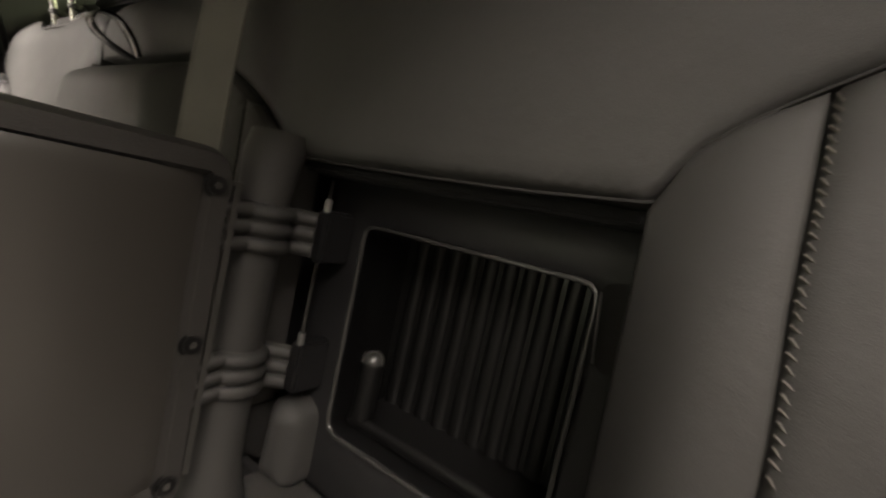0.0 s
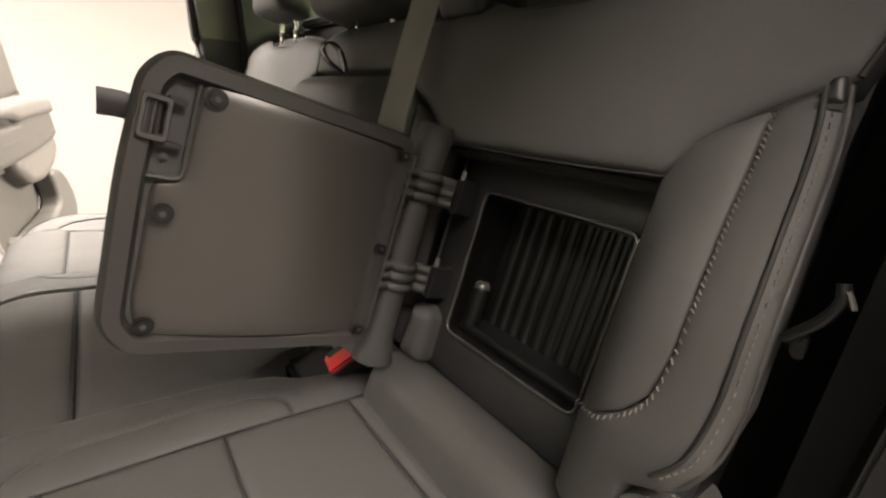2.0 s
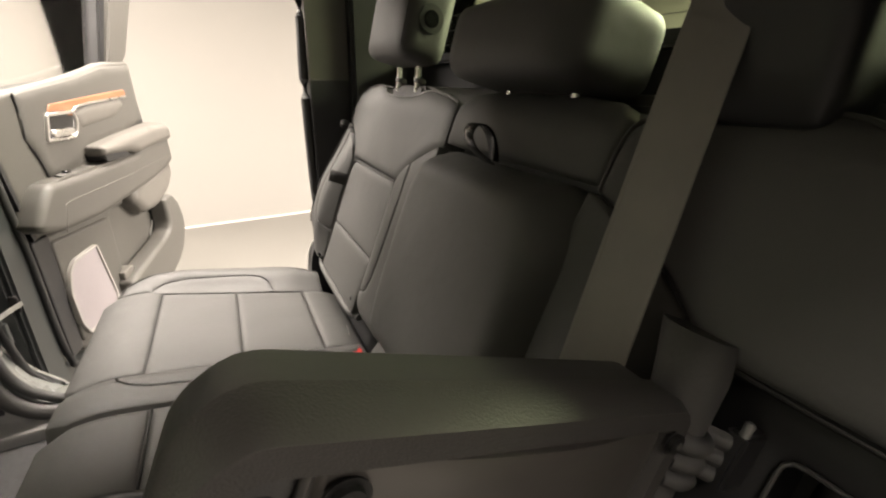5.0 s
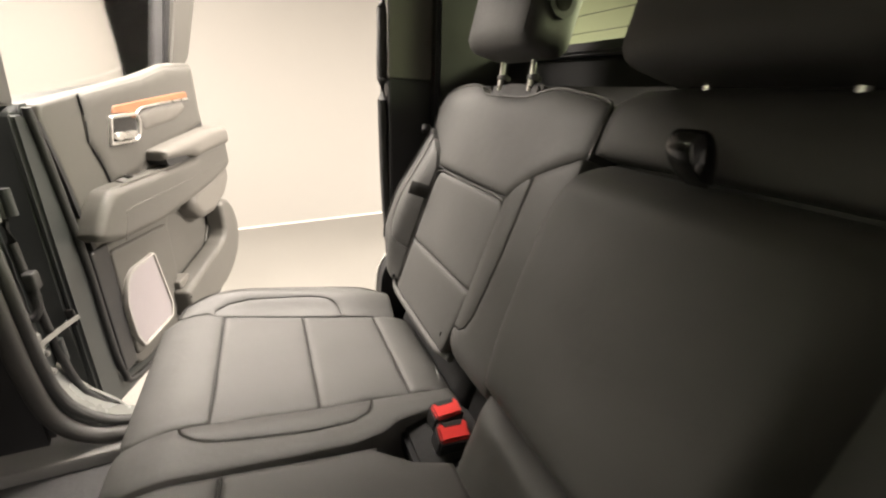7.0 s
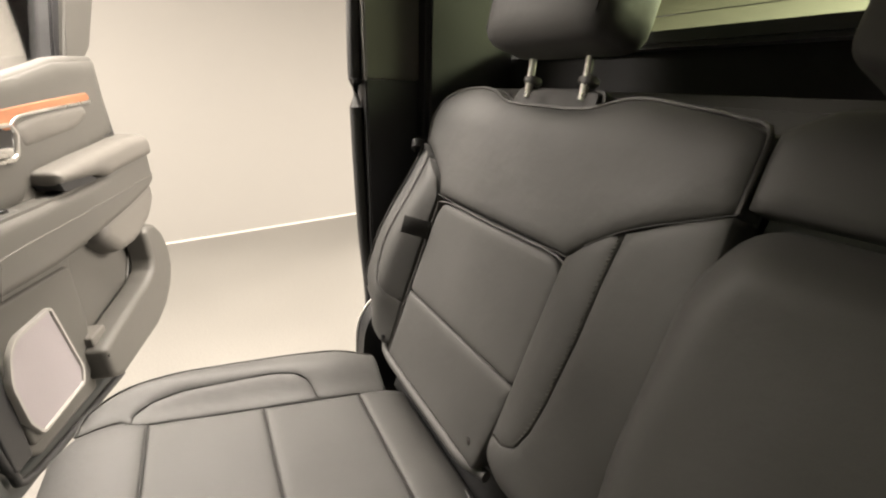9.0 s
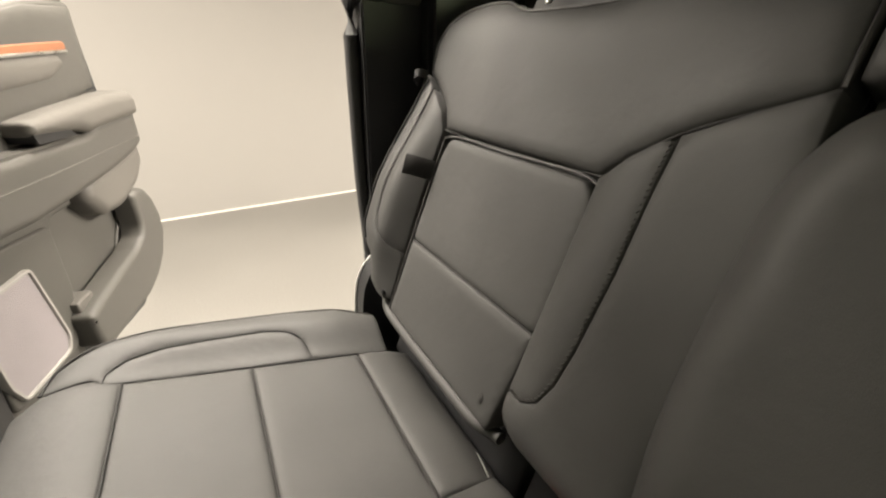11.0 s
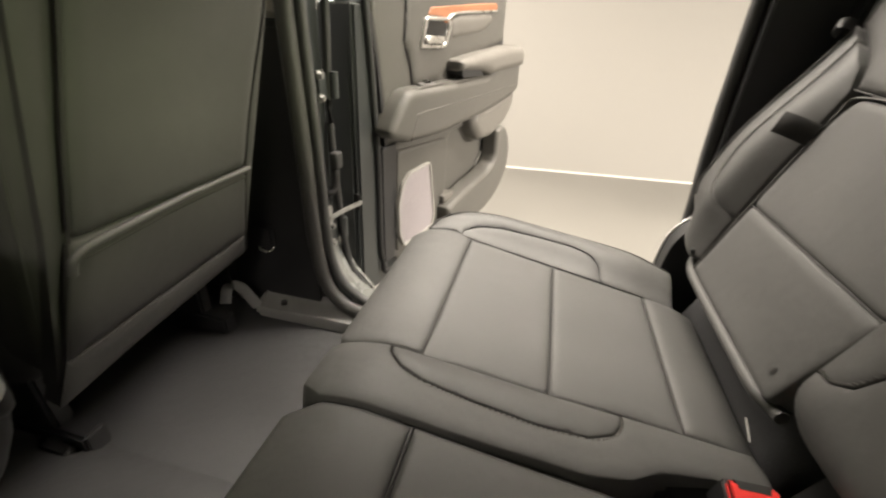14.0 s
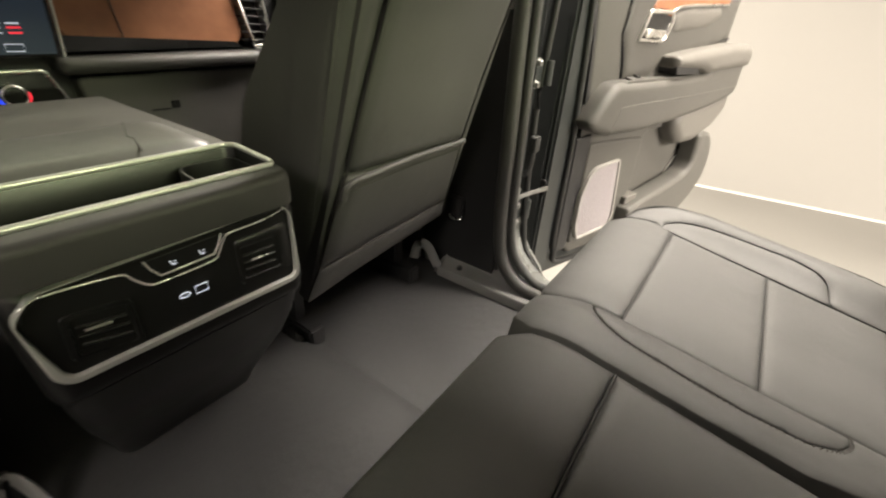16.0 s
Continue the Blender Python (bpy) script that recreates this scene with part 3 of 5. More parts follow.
PANEL_HI = rounded([(.306, .2017), (.600, .2017), (.597, .340), (.585, .367), (.322, .367), (.306, .345)], 0.016)
PANEL_LO = rounded([(.308, .2003), (.600, .2003), (.602, .073), (.32, .071)], 0.008)
LOWER = [(.30, -.045), (.668, -.045), (.668, .03), (.62, .066), (.318, .064), (.306, .03)]


def beside_box(outline, m):
    """The bolster beside the open storage box keeps clear of its latch."""
    return outline if m > 0 else [(u + (0.009 * ease((0.372 - v) / 0.09) if u < 0.61 else 0.0), v) for u, v in outline]


def seat_back_shell(m, parent):
    """Leather covers that both outer places of the bench share."""
    up = part("upper_cover", puff(UPPER, BACK, 0.005, 0.012, top_roll, 0.05, wrinkle=0.0015, mirror=m), LEATHER, parent)
    side = part("side_bolster", puff(beside_box(OUTER, m), BACK, 0.0026, 0.008, pad_rise, 0.05, step=0.009, mirror=m, clean=0.002), LEATHER, parent)
    part("inner_strip", puff(STRIP, BACK, 0.0024, 0.009, strip_rise, 0.04, mirror=m, clean=0.002), LEATHER, parent)
    part("inner_bolster", puff(INNER, BACK, 0.0026, 0.009, lambda u, v: strip_rise(u, v) - 14.0 * max(0.0, 0.122 - v) ** 2, 0.05, wrinkle=0.001, mirror=m, clean=0.002), LEATHER, parent)
    # passenger side is set back and coloured black for the shaded gap under the lip
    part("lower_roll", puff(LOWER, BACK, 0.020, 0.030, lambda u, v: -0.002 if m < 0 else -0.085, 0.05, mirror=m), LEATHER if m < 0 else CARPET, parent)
    # stitched seams
    seam = smooth_path([(p[0], p[1], 0) for p in STRIP[3:]], 5)
    part("stitching", stitches(seam, BACK, lambda u, v: strip_rise(u, v) + 0.0012, 0.0046, 0.0010, 0.0013, cross=52, mirror=m, offset=0.003), THREAD_MID if m > 0 else THREAD, parent, "cross-stitched seam thread", kind="stuff")
    part("bolster_pad", puff(beside_box(OUT_PAD, m), BACK, 0.0022, 0.008, pad_rise, 0.05, mirror=m, clean=0.002), LEATHER, parent)
    pad = smooth_path([(p[0], p[1], 0) for p in OUT_PAD[3:]], 5)
    part("bolster_stitching", stitches(pad, BACK, lambda u, v: pad_rise(u, v) + 0.0012, 0.0046, 0.0010, 0.0013, cross=52, mirror=m, offset=0.003), THREAD_MID if m > 0 else THREAD, parent, "cross-stitched bolster thread", kind="stuff")
    s2 = smooth_path([(.696, .447, 0), (.702, .41, 0), (.707, .35, 0), (.712, .28, 0), (.714, .23, 0), (.709, .19, 0), (.694, .165, 0)], 5)
    hh = lambda u, v: pad_rise(u, v) + 0.0030
    part("bolster_seam", tube(lift([(p[0] - 0.006, p[1], 0) for p in s2], BACK, lambda u, v: hh(u, v) + 0.0015, m), 0.0018, 6), PIPING, parent)
    part("edge_stitching", merged(stitches(s2, BACK, lambda u, v: hh(u, v) - 0.001, 0.0036, 0.0026, 0.0012, mirror=m, offset=-0.001), stitches(s2, BACK, lambda u, v: hh(u, v) - 0.004, 0.0036, 0.0026, 0.0012, mirror=m, offset=0.004)), THREAD, parent, "twin row of grey stitches", kind="stuff")
    # piping along the seams between covers
    low = smooth_path([(p[0], p[1] - 0.001, 0) for p in UPPER[15:] + UPPER[:1]], 4)
    part("seam_piping", tube(lift(low, BACK, 0.0012, m), 0.0012, 6), PIPING, parent)
    rim = smooth_path([(p[0], p[1], 0) for p in UPPER[:16]], 4)
    part("edge_piping", tube(lift(rim, BACK, lambda u, v: top_roll(u, v) + 0.001, m), 0.0026, 6), LEATHER_DARK, parent)
    part("rear_piping", tube(lift([(p[0], p[1] + 0.004, 0) for p in rim[12:-14]], BACK, lambda u, v: top_roll(u, v) - 0.014, m), 0.0018, 6), PIPING, parent)
    edge = smooth_path([(p[0], p[1], 0) for p in OUTER[1:10]], 4)
    part("edge_piping", tube(lift(edge, BACK, lambda u, v: outer_bolster(u, v) + 0.001, m), 0.0024, 6), LEATHER_DARK, parent)
    # carcass and top
    car = [(.170, .085), (.690, .085), (.705, .10), (.705, .50), (.66, .545), (.19, .535), (.165, .50)]
    if m > 0:
        part("carcass", prism(car, BACK, -0.13, -0.03, 0.01, mirror=m), BLACK, parent)
    else:
        part("carcass_top", prism([(.170, .375), (.705, .375), (.705, .50), (.66, .545), (.19, .535), (.165, .50)], BACK, -0.13, -0.03, 0.01, mirror=m), BLACK, parent)
        part("carcass_foot", prism([(.170, -.04), (.690, -.04), (.70, .058), (.165, .058)], BACK, -0.13, -0.03, 0.01, mirror=m), BLACK, parent)
        part("carcass_side", prism([(.62, .06), (.705, .06), (.705, .373), (.62, .373)], BACK, -0.13, -0.03, 0.004, mirror=m), BLACK, parent)
        part("carcass_side", prism([(.165, .06), (.285, .06), (.285, .373), (.165, .373)], BACK, -0.13, -0.03, 0.004, mirror=m), BLACK, parent)
    part("top_cover", puff([(.18, .0), (.69, .0), (.69, .10), (.18, .10)], frame_matrix(BACK @ Vector((0, 0.535, -0.030)), (1, 0, 0), (0, -math.cos(radians(8)), -math.sin(radians(8))), (0, 0, 1)),
                          0.008, 0.02, None, 0.03, 0.02, mirror=m), LEATHER, parent)
    tab = smooth_path([(.600, .312, .004), (.606, .312, .018), (.614, .311, .034), (.622, .310, .044)], 4)
    if m > 0:
        part("pull_tab", strap([BACK @ Vector((p[0], p[1], p[2])) for p in tab], BACK.to_3x3() @ Vector((0.1, 1, 0)), 0.030, 0.003), PIPING, parent, "black fabric pull tab of the storage door")
    if m > 0:
        clip = [Vector((.690, .449, .016)), Vector((.693, .449, .026)), Vector((.699, .446, .031)), Vector((.706, .441, .028)), Vector((.709, .437, .018))]
        part("belt_guide", strap([BACK @ p for p in smooth_path(clip, 4)], BACK.to_3x3() @ Vector((0.2, 1, 0.1)), 0.013, 0.003), BLACK, parent, "black plastic seat-belt guide loop")
    else:
        guide = part("belt_guide", slab(rounded([(.688, .436), (.690, .454), (.698, .456), (.703, .436)], 0.004, 3), BACK, 0.0, 0.015, 0.005, 0.005, mirror=m), BLACK, parent, "dark sleeve of the seat-belt guide")
        part("guide_mouth", prism([(.6865, .432), (.687, .4375), (.7025, .4375), (.702, .432)], BACK, 0.002, 0.0135, 0.001, mirror=m), PIPING, guide)


def headrest(m, parent, u0, u1, z0, z1, yf, yb, posts, big=False):
    c = (u0 + u1) / 2
    M = Matrix.Translation((c, (yf + yb) / 2, z0)) @ Matrix.Rotation(radians(14), 4, "X")
    w, d = (u1 - u0) / 2, (yf - yb) / 2
    h = part("headrest", cushion_block(-w, w, -d, d, 0, z1 - z0, 0.026, M, 10, 0.10), LEATHER, parent, "black leather headrest")
    lo, hi_ = min(posts) - 0.034, max(posts) + 0.034
    part("headrest_bezel", prism(rounded([(lo, .50), (hi_, .50), (hi_ - .004, .570), (lo + .004, .570)], 0.012, 3), BACK, -0.085, -0.018, 0.006, 3), PIPING, parent, "black plastic post bezel")
    for px in posts:
        # driver-side posts are chrome too; their black colour stands for shade
        part("post", tube([(px, -0.232, 0.895), (px, -0.236, 0.93), (px, -0.238, z0 + 0.02)], 0.0055, 10), CHROME if m >= 0 else GLOSSBLACK, h, "chrome headrest post" if m >= 0 else "headrest post coloured black for shade")
        part("post_sleeve", disc((px, -0.240, 0.916), (0, -0.3, 1), 0.013, 0.010), DARKTRIM, h)
    if not big:
        part("fold_button", disc(M @ Vector((-w * m - 0.0005 * m, 0.0, 0.075)), (m, 0, 0), 0.026, 0.006), BLACK, h, "round black hinge button")
        for xs in (-w + 0.012, w - 0.012):
            part("headrest_seam", tube([M @ Vector((xs, d - 0.0045 - 5.0 * max(0.0, abs(z - 0.112) - 0.085) ** 2, z)) for z in np.linspace(0.02, z1 - z0 - 0.02, 14)], 0.0015, 6), PIPING, h)
        part("fold_button_ring", disc(M @ Vector((-w * m - 0.003 * m, 0.0, 0.075)), (m, 0, 0), 0.015, 0.006), GLOSSBLACK, h)
    return h


# passenger side of the bench back
right_back = thing("rear_bench", 0.44, -0.1, 0.38, "narrow black leather bench section with closed storage door", "car seat", "rear bench")
seat_back_shell(1, right_back)
door_r = part("storage_door", puff(PANEL_HI, BACK, 0.003, 0.007, lambda u, v: 0.0, 0.04), LEATHER_IN, right_back, "closed leather-covered storage door in the seat back")
part("lower_cover", puff(PANEL_LO, BACK, 0.003, 0.007, lambda u, v: 0.0, 0.04), LEATHER_IN, door_r)
part("door_seam", tube(lift([(.308, .201), (.45, .2012), (.60, .201)], BACK, 0.0006), 0.0012, 6), PIPING, door_r)
part("door_piping", tube(lift(smooth_path([(p[0], p[1], 0) for p in [(.601, .07), (.602, .20), (.599, .335), (.586, .3685), (.45, .3695), (.322, .3690), (.304, .345), (.303, .28)]], 4), BACK, 0.0018), 0.0018, 6), LEATHER_DARK, door_r)
part("snap_button", disc(BACK @ Vector((.345, .098, .0040)), BACK.to_3x3() @ Vector((0, 0, 1)), 0.006, 0.003), LEATHER, door_r, "small leather-covered press stud")
part("lower_lip", tube(lift(smooth_path([(.632, .105, 0), (.624, .085, 0), (.605, .070, 0), (.55, .0665, 0), (.45, .066, 0), (.34, .0665, 0), (.322, .068, 0), (.308, .070, 0)], 5), BACK, lambda u, v: -0.014 * ease((0.345 - u) / 0.03)), 0.0075, 10), LEATHER, door_r, "rolled leather lip under the storage door")
part("trim_screw", disc(BACK @ Vector((.621, .095, .012)), BACK.to_3x3() @ Vector((0, 0, 1)), 0.005, 0.008), BLACK, right_back)
shield = rounded([(.640, -.05), (.722, -.05), (.728, .06), (.720, .12), (.700, .135), (.668, .125), (.655, .09), (.640, .05)], 0.02)
SIDE_EDGE = [tuple(p)[:2] for p in smooth_path([(-.022, -.045, 0), (-.010, -.005, 0), (.000, .030, 0), (.006, .063, 0), (.002, .097, 0), (-.012, .123, 0), (-.034, .138, 0), (-.060, .142, 0)], 5)]
SIDE = frame_matrix(BACK @ Vector((0.700, 0, 0)), BACK.to_3x3() @ Vector((0, 0, 1)), BACK.to_3x3() @ Vector((0, 1, 0)), (-1, 0, 0))
part("side_shield", prism(SIDE_EDGE + [(-.105, .135), (-.105, -.05)], SIDE, -0.039, 0.0, 0), BLACK, right_back, "black plastic hinge shield")
part("shield_edge", tube([SIDE @ Vector((a + 0.001, b, -0.039)) for a, b in SIDE_EDGE], 0.0026, 8), SATIN, right_back, "bright edge of the hinge shield")
headrest(1, right_back, 0.330, 0.542, 0.950, 1.175, -0.165, -0.262, (0.499, 0.396))
part("release_lever", tube(lift([(.316, .046, 0), (.305, .043, 0), (.290, .038, 0)], BACK, 0.004), 0.0010, 8), DULLSTEEL, right_back, "bright release strap beside the buckles")

# driver side with the middle place
left_back = thing("rear_bench", -0.3, -0.1, 0.38, "wide black leather bench section with armrest and opened storage", "car seat", "rear bench")
seat_back_shell(-1, left_back)
MID = [(.162, .470), (.166, .535), (.14, .556), (.08, .562), (0, .563), (-.08, .562), (-.14, .556), (-.166, .535), (-.162, .470)]
part("middle_cover", puff(MID, BACK, 0.006, 0.016, top_roll, 0.05, wrinkle=0.001), LEATHER, left_back)
part("middle_carcass", prism([(-.16, .10), (.16, .10), (.16, .53), (-.16, .53)], BACK, -0.13, -0.03, 0.01), BLACK, left_back)
# black sheet that carries the shadow at the bottom of the buckle gap
part("middle_foot", prism([(-.16, -.05), (.30, -.05), (.30, .096), (-.16, .096)], BACK, -0.13, -0.088, 0.004), CARPET, left_back, "back of the buckle gap, coloured black for its shade")
part("middle_top", puff([(-.17, .0), (.17, .0), (.17, .10), (-.17, .10)], frame_matrix(BACK @ Vector((0, 0.545, -0.030)), (1, 0, 0), (0, -math.cos(radians(8)), -math.sin(radians(8))), (0, 0, 1)), 0.008, 0.02, None, 0.03, 0.02), LEATHER, left_back)
ARM = rounded([(-.166, .112), (.160, .112), (.178, .22), (.181, .40), (.150, .462), (-.150, .462), (-.181, .40), (-.180, .20)], 0.035, 5)
arm = part("armrest", puff(ARM, BACK, 0.056, 0.046, lambda u, v: -0.004, 0.03, wrinkle=0.002), LEATHER, left_back, "folded-up leather centre armrest")
ring = [(.458, .018), (.462, .034), (.470, .054), (.482, .064), (.494, .061), (.498, .048), (.492, .034), (.478, .022), (.462, .014)]
part("pull_loop", strap([BACK @ Vector((.002 + 0.02 * (p[1] - .045), p[0], p[1])) for p in [(a, b) for a, b in ring] and [tuple(q)[:2] for q in smooth_path([(a, b, 0) for a, b in ring], 5)]], (1, 0, 0), 0.023, 0.0025), GLOSSBLACK, arm, "black webbing pull loop")
part("middle_lower_roll", puff(rounded([(-.17, -.045), (.158, -.045), (.160, .108), (-.17, .108)], 0.01, 3), BACK, 0.026, 0.03, None, 0.05), LEATHER, left_back)
headrest(0, left_back, -0.128, 0.132, 0.908, 1.005, -0.150, -0.285, (0.065, -0.065), big=True)
part("belt_tower", cushion_block(-0.322, -0.222, -0.290, -0.200, 0.885, 1.22, 0.020), BLACK, left_back, "black padded belt tower on the seat back")
headrest(-1, left_back, -0.542, -0.330, 0.950, 1.175, -0.165, -0.262, (-0.499, -0.396))

part("side_shield", prism(shield, BACK, -0.10, 0.004, 0.006, mirror=-1), SILLGREY, left_back, "grey plastic hinge shield")
# storage box in the driver-side back
HOLE = rounded([(.375, .126), (.585, .126), (.585, .326), (.372, .326)], 0.014, 3)
FRAME = rounded([(.316, .066), (.625, .066), (.625, .366), (.316, .366)], 0.010, 3)
box_ = part("storage_frame", ring_prism(FRAME, HOLE, BACK, -0.075, -0.050, 0.004, mirror=-1), BLACK, left_back, "black plastic frame of the open storage box")
part("storage_tub", ring_prism([(p[0], p[1]) for p in inset(HOLE, -0.003)], HOLE, BACK, -0.128, -0.056, 0.0, mirror=-1), TUB, box_)
part("storage_bottom", prism(inset(HOLE, -0.01), BACK, -0.134, -0.124, 0, mirror=-1), TUB, box_)
for i in range(10):
    u = 0.381 + i * 0.0204
    part("storage_rib", tube(lift([(u + 0.009, .130, 0), (u + 0.009, .22, 0), (u + 0.009, .322, 0)], BACK, -0.1235, -1), 0.0078, 10, flat=0.5, up=BACK.to_3x3() @ Vector((0, 0, 1))), TUB, box_)
part("tub_ledge", slab(rounded([(.378, .129), (.582, .129), (.582, .143), (.378, .143)], 0.006, 3), BACK, -0.126, -0.070, 0.006, 0.006, mirror=-1), TUB, box_)
part("tub_post", tube(lift([(.392, .140, 0), (.392, .17, 0), (.392, .196, 0)], BACK, -0.078, -1), 0.0120, 16), TUB, box_)
part("tub_post_cap", cushion_block(-.012, .012, -.012, .012, -.012, .012, .0119, Matrix.Translation(BACK @ Vector((-.392, .196, -.078))), 5), LIPBLACK, box_)
part("latch_slot", prism(rounded([(.594, .270), (.617, .274), (.608, .332), (.586, .328)], 0.008, 3), BACK, -0.06, -0.0475, 0, mirror=-1), PIPING, box_, "black latch recess")
part("latch_striker", tube(lift([(.592, .276, 0), (.587, .322, 0)], BACK, -0.046, -1), 0.0011, 6), BOLT, box_)
part("frame_edge", tube(lift(smooth_path([(p[0], p[1], 0) for p in HOLE], 1, True), BACK, -0.0505, -1), 0.0022, 8, closed=True), LIPBLACK, box_)
part("frame_rod", tube(lift([(.322, .20, 0), (.322, .36, 0)], BACK, -0.046, -1), 0.0016, 6), DARKTRIM, box_)
# dark strip added in place of the soft shadow under the upper cover
part("frame_shade_strip", prism([(.306, .364), (.605, .364), (.605, .374), (.306, .374)], BACK, -0.06, -0.020, 0.003, mirror=-1), CARPET, left_back)

# the opened storage door stands square to the seat back
DOORF = frame_matrix(BACK @ Vector((-0.352, 0, 0)), BACK.to_3x3() @ Vector((0, 0, 1)), BACK.to_3x3() @ Vector((0, 1, 0)), (-1, 0, 0))
flap = part("storage_door", puff(rounded([(.070, .098), (.306, .096), (.329, .123), (.333, .25), (.330, .333), (.314, .353), (.072, .357)], 0.020, 5), frame_matrix(BACK @ Vector((-0.308, 0, 0)), BACK.to_3x3() @ Vector((0, 0, 1)), BACK.to_3x3() @ Vector((0, 1, 0)), (1, 0, 0)), 0.012, 0.03, None, 0.036), LEATHER, left_back, "leather-covered storage door swung wide open")
OUT = rounded([(.066, .095), (.308, .093), (.331, .120), (.335, .25), (.332, .333), (.316, .356), (.070, .360)], 0.022, 6)
part("rim", ring_prism(OUT, inset(OUT, 0.020), DOORF, -0.020, 0.005, 0.008), LEATHER_DARK, flap, "rolled dark leather rim")
PL = rounded([(.078, .115), (.300, .113), (.309, .14), (.310, .250), (.290, .254), (.288, .338), (.28, .340), (.080, .341)], 0.008, 3)
def plate_rise(u, v):
    """The plate bows outwards between its hinge and its latch edge."""
    return -0.007 + 0.014 * (1 - ((u - 0.19) / 0.12) ** 2)


plate = part("inner_plate", puff(PL, DOORF, 0.002, 0.010, plate_rise, 0.010, 0.010), PLATE, flap, "smooth dark grey plastic inner plate")
part("latch_well", prism(rounded([(.293, .257), (.326, .256), (.324, .338), (.293, .340)], 0.008, 3), DOORF, -0.020, -0.010, 0.001), BLACK, flap)
part("latch_well_rim", tube(lift(smooth_path([(p[0], p[1], 0) for p in rounded([(.290, .255), (.326, .253), (.324, .342), (.290, .344)], 0.008, 3)], 1, True), DOORF, -0.003), 0.0025, 6, True), DARKTRIM, flap)
latch = part("latch", ring_prism(rounded([(.307, .283), (.328, .283), (.328, .319), (.307, .319)], 0.003, 2), rounded([(.311, .288), (.324, .288), (.324, .314), (.311, .314)], 0.002, 2), DOORF, -0.010, 0.010, 0.002), DARKTRIM, flap, "black plastic latch cage")
for u in (.3145, .3205):
    part("latch_bar", tube(lift([(u, .287, 0), (u, .315, 0)], DOORF, 0.004), 0.0018, 6), PLATE, latch)
part("latch_arm", prism(rounded([(.297, .315), (.310, .315), (.310, .321), (.297, .321)], 0.002, 2), DOORF, -0.010, 0.004, 0.001), BLACK, latch)
part("latch_arm", prism(rounded([(.295, .280), (.310, .280), (.310, .285), (.295, .285)], 0.002, 2), DOORF, -0.010, 0.004, 0.001), BLACK, latch)
part("latch_pin", disc(DOORF @ Vector((.306, .272, -.004)), (-1, 0, 0), 0.003, 0.006), DARKTRIM, latch)
for u, v in ((.083, .335), (.080, .119), (.080, .223), (.278, .329), (.300, .226), (.298, .124)):
    s = part("screw", disc(DOORF @ Vector((u, v, max(plate_rise(u, v) + 0.0025, 0.0045))), (-1, 0, 0), 0.0088, 0.006, 18, 0.0026), TUB, flap, "black Torx screw")
    part("screw_socket", disc(DOORF @ Vector((u, v, max(plate_rise(u, v) + 0.0056, 0.0076))), (-1, 0, 0), 0.0026, 0.0012, 6, 0), DARKTRIM, s)
part("pull_tab", strap(lift([(.325, .302, 0), (.338, .3025, 0), (.352, .3005, 0)], DOORF, -0.024), BACK.to_3x3() @ Vector((0, 1, 0)), 0.021, 0.0025), BLACK, flap, "black fabric pull tab")
part("hinge_edge", prism([(.060, .115), (.070, .115), (.070, .34), (.060, .34)], DOORF, -0.014, 0.0, 0.003), DARKTRIM, flap)
ROLL_U, ROLL_W = -0.330, 0.028
BX, BY, BZ = (BACK.to_3x3() @ Vector(a) for a in ((1, 0, 0), (0, 1, 0), (0, 0, 1)))
roll_rows = []
for v, du, dw, ra in ((.060, .006, -.006, .030), (.078, .004, -.002, .027), (.105, .002, .0, .0225), (.14, .0, .0, .0205), (.25, .0, .0, .0200), (.335, .002, -.001, .0205), (.365, .008, -.006, .024), (.388, .020, -.020, .026)):
    roll_rows.append([BACK @ Vector((ROLL_U + du + ra * math.cos(a), v, ROLL_W + dw + ra * math.sin(a))) for a in np.linspace(0, 2 * math.pi, 25)[:-1]])
part("hinge_roll", loft(roll_rows), LEATHER, left_back, "leather roll beside the hinges")
part("hinge_tab", slab(rounded([(.318, .066), (.366, .066), (.364, .138), (.346, .150), (.322, .146)], 0.014, 4), BACK, -0.05, -0.016, 0.022, 0.010, mirror=-1), LEATHER, left_back, "soft leather tab under the hinge")
for v in (.187, .308):
    arc = [(ROLL_U + 0.020 * math.cos(a), ROLL_W + 0.020 * math.sin(a)) for a in np.linspace(radians(118), radians(318 - 40), 12)]
    wrap = [(-.352 + 0.006, ROLL_W + 0.046)] + arc + [(-.350, -.012)]
    hinge = part("hinge_strap", strap([BACK @ Vector((a, v, b)) for a, b in wrap], BY, 0.040, 0.004), DARKTRIM, left_back, "leather-wrapped hinge strap")
    for dv in (-0.0135, 0.0, 0.0135):
        part("hinge_rib", tube([BACK @ Vector((a - 0.001, v + dv, b)) for a, b in wrap], 0.0064, 8), LEATHER, hinge)
    part("hinge_block", block(-0.010, 0.005, v - 0.024, v + 0.024, -0.032, 0.004, 0.003, M=frame_matrix(BACK @ Vector((-0.350, 0, -0.018)), (1, 0, 0), BY, BZ)), BLACK, hinge)
    part("hinge_pin", disc(BACK @ Vector((-.356, v + 0.028, -.016)), BY, 0.0035, 0.012, 12, 0.001), BOLT, hinge)

# ---- rear seat: cushions ----
def front_drop(u, v):
    return -3.4 * max(0.0, v - 0.335) ** 2


def cushion_seam(v):
    """Where the outer bolster meets the inserts and the front cover."""
    return 0.6005 + 0.097 * v + 0.9 * max(0.0, v - 0.30) ** 2 * 2.0


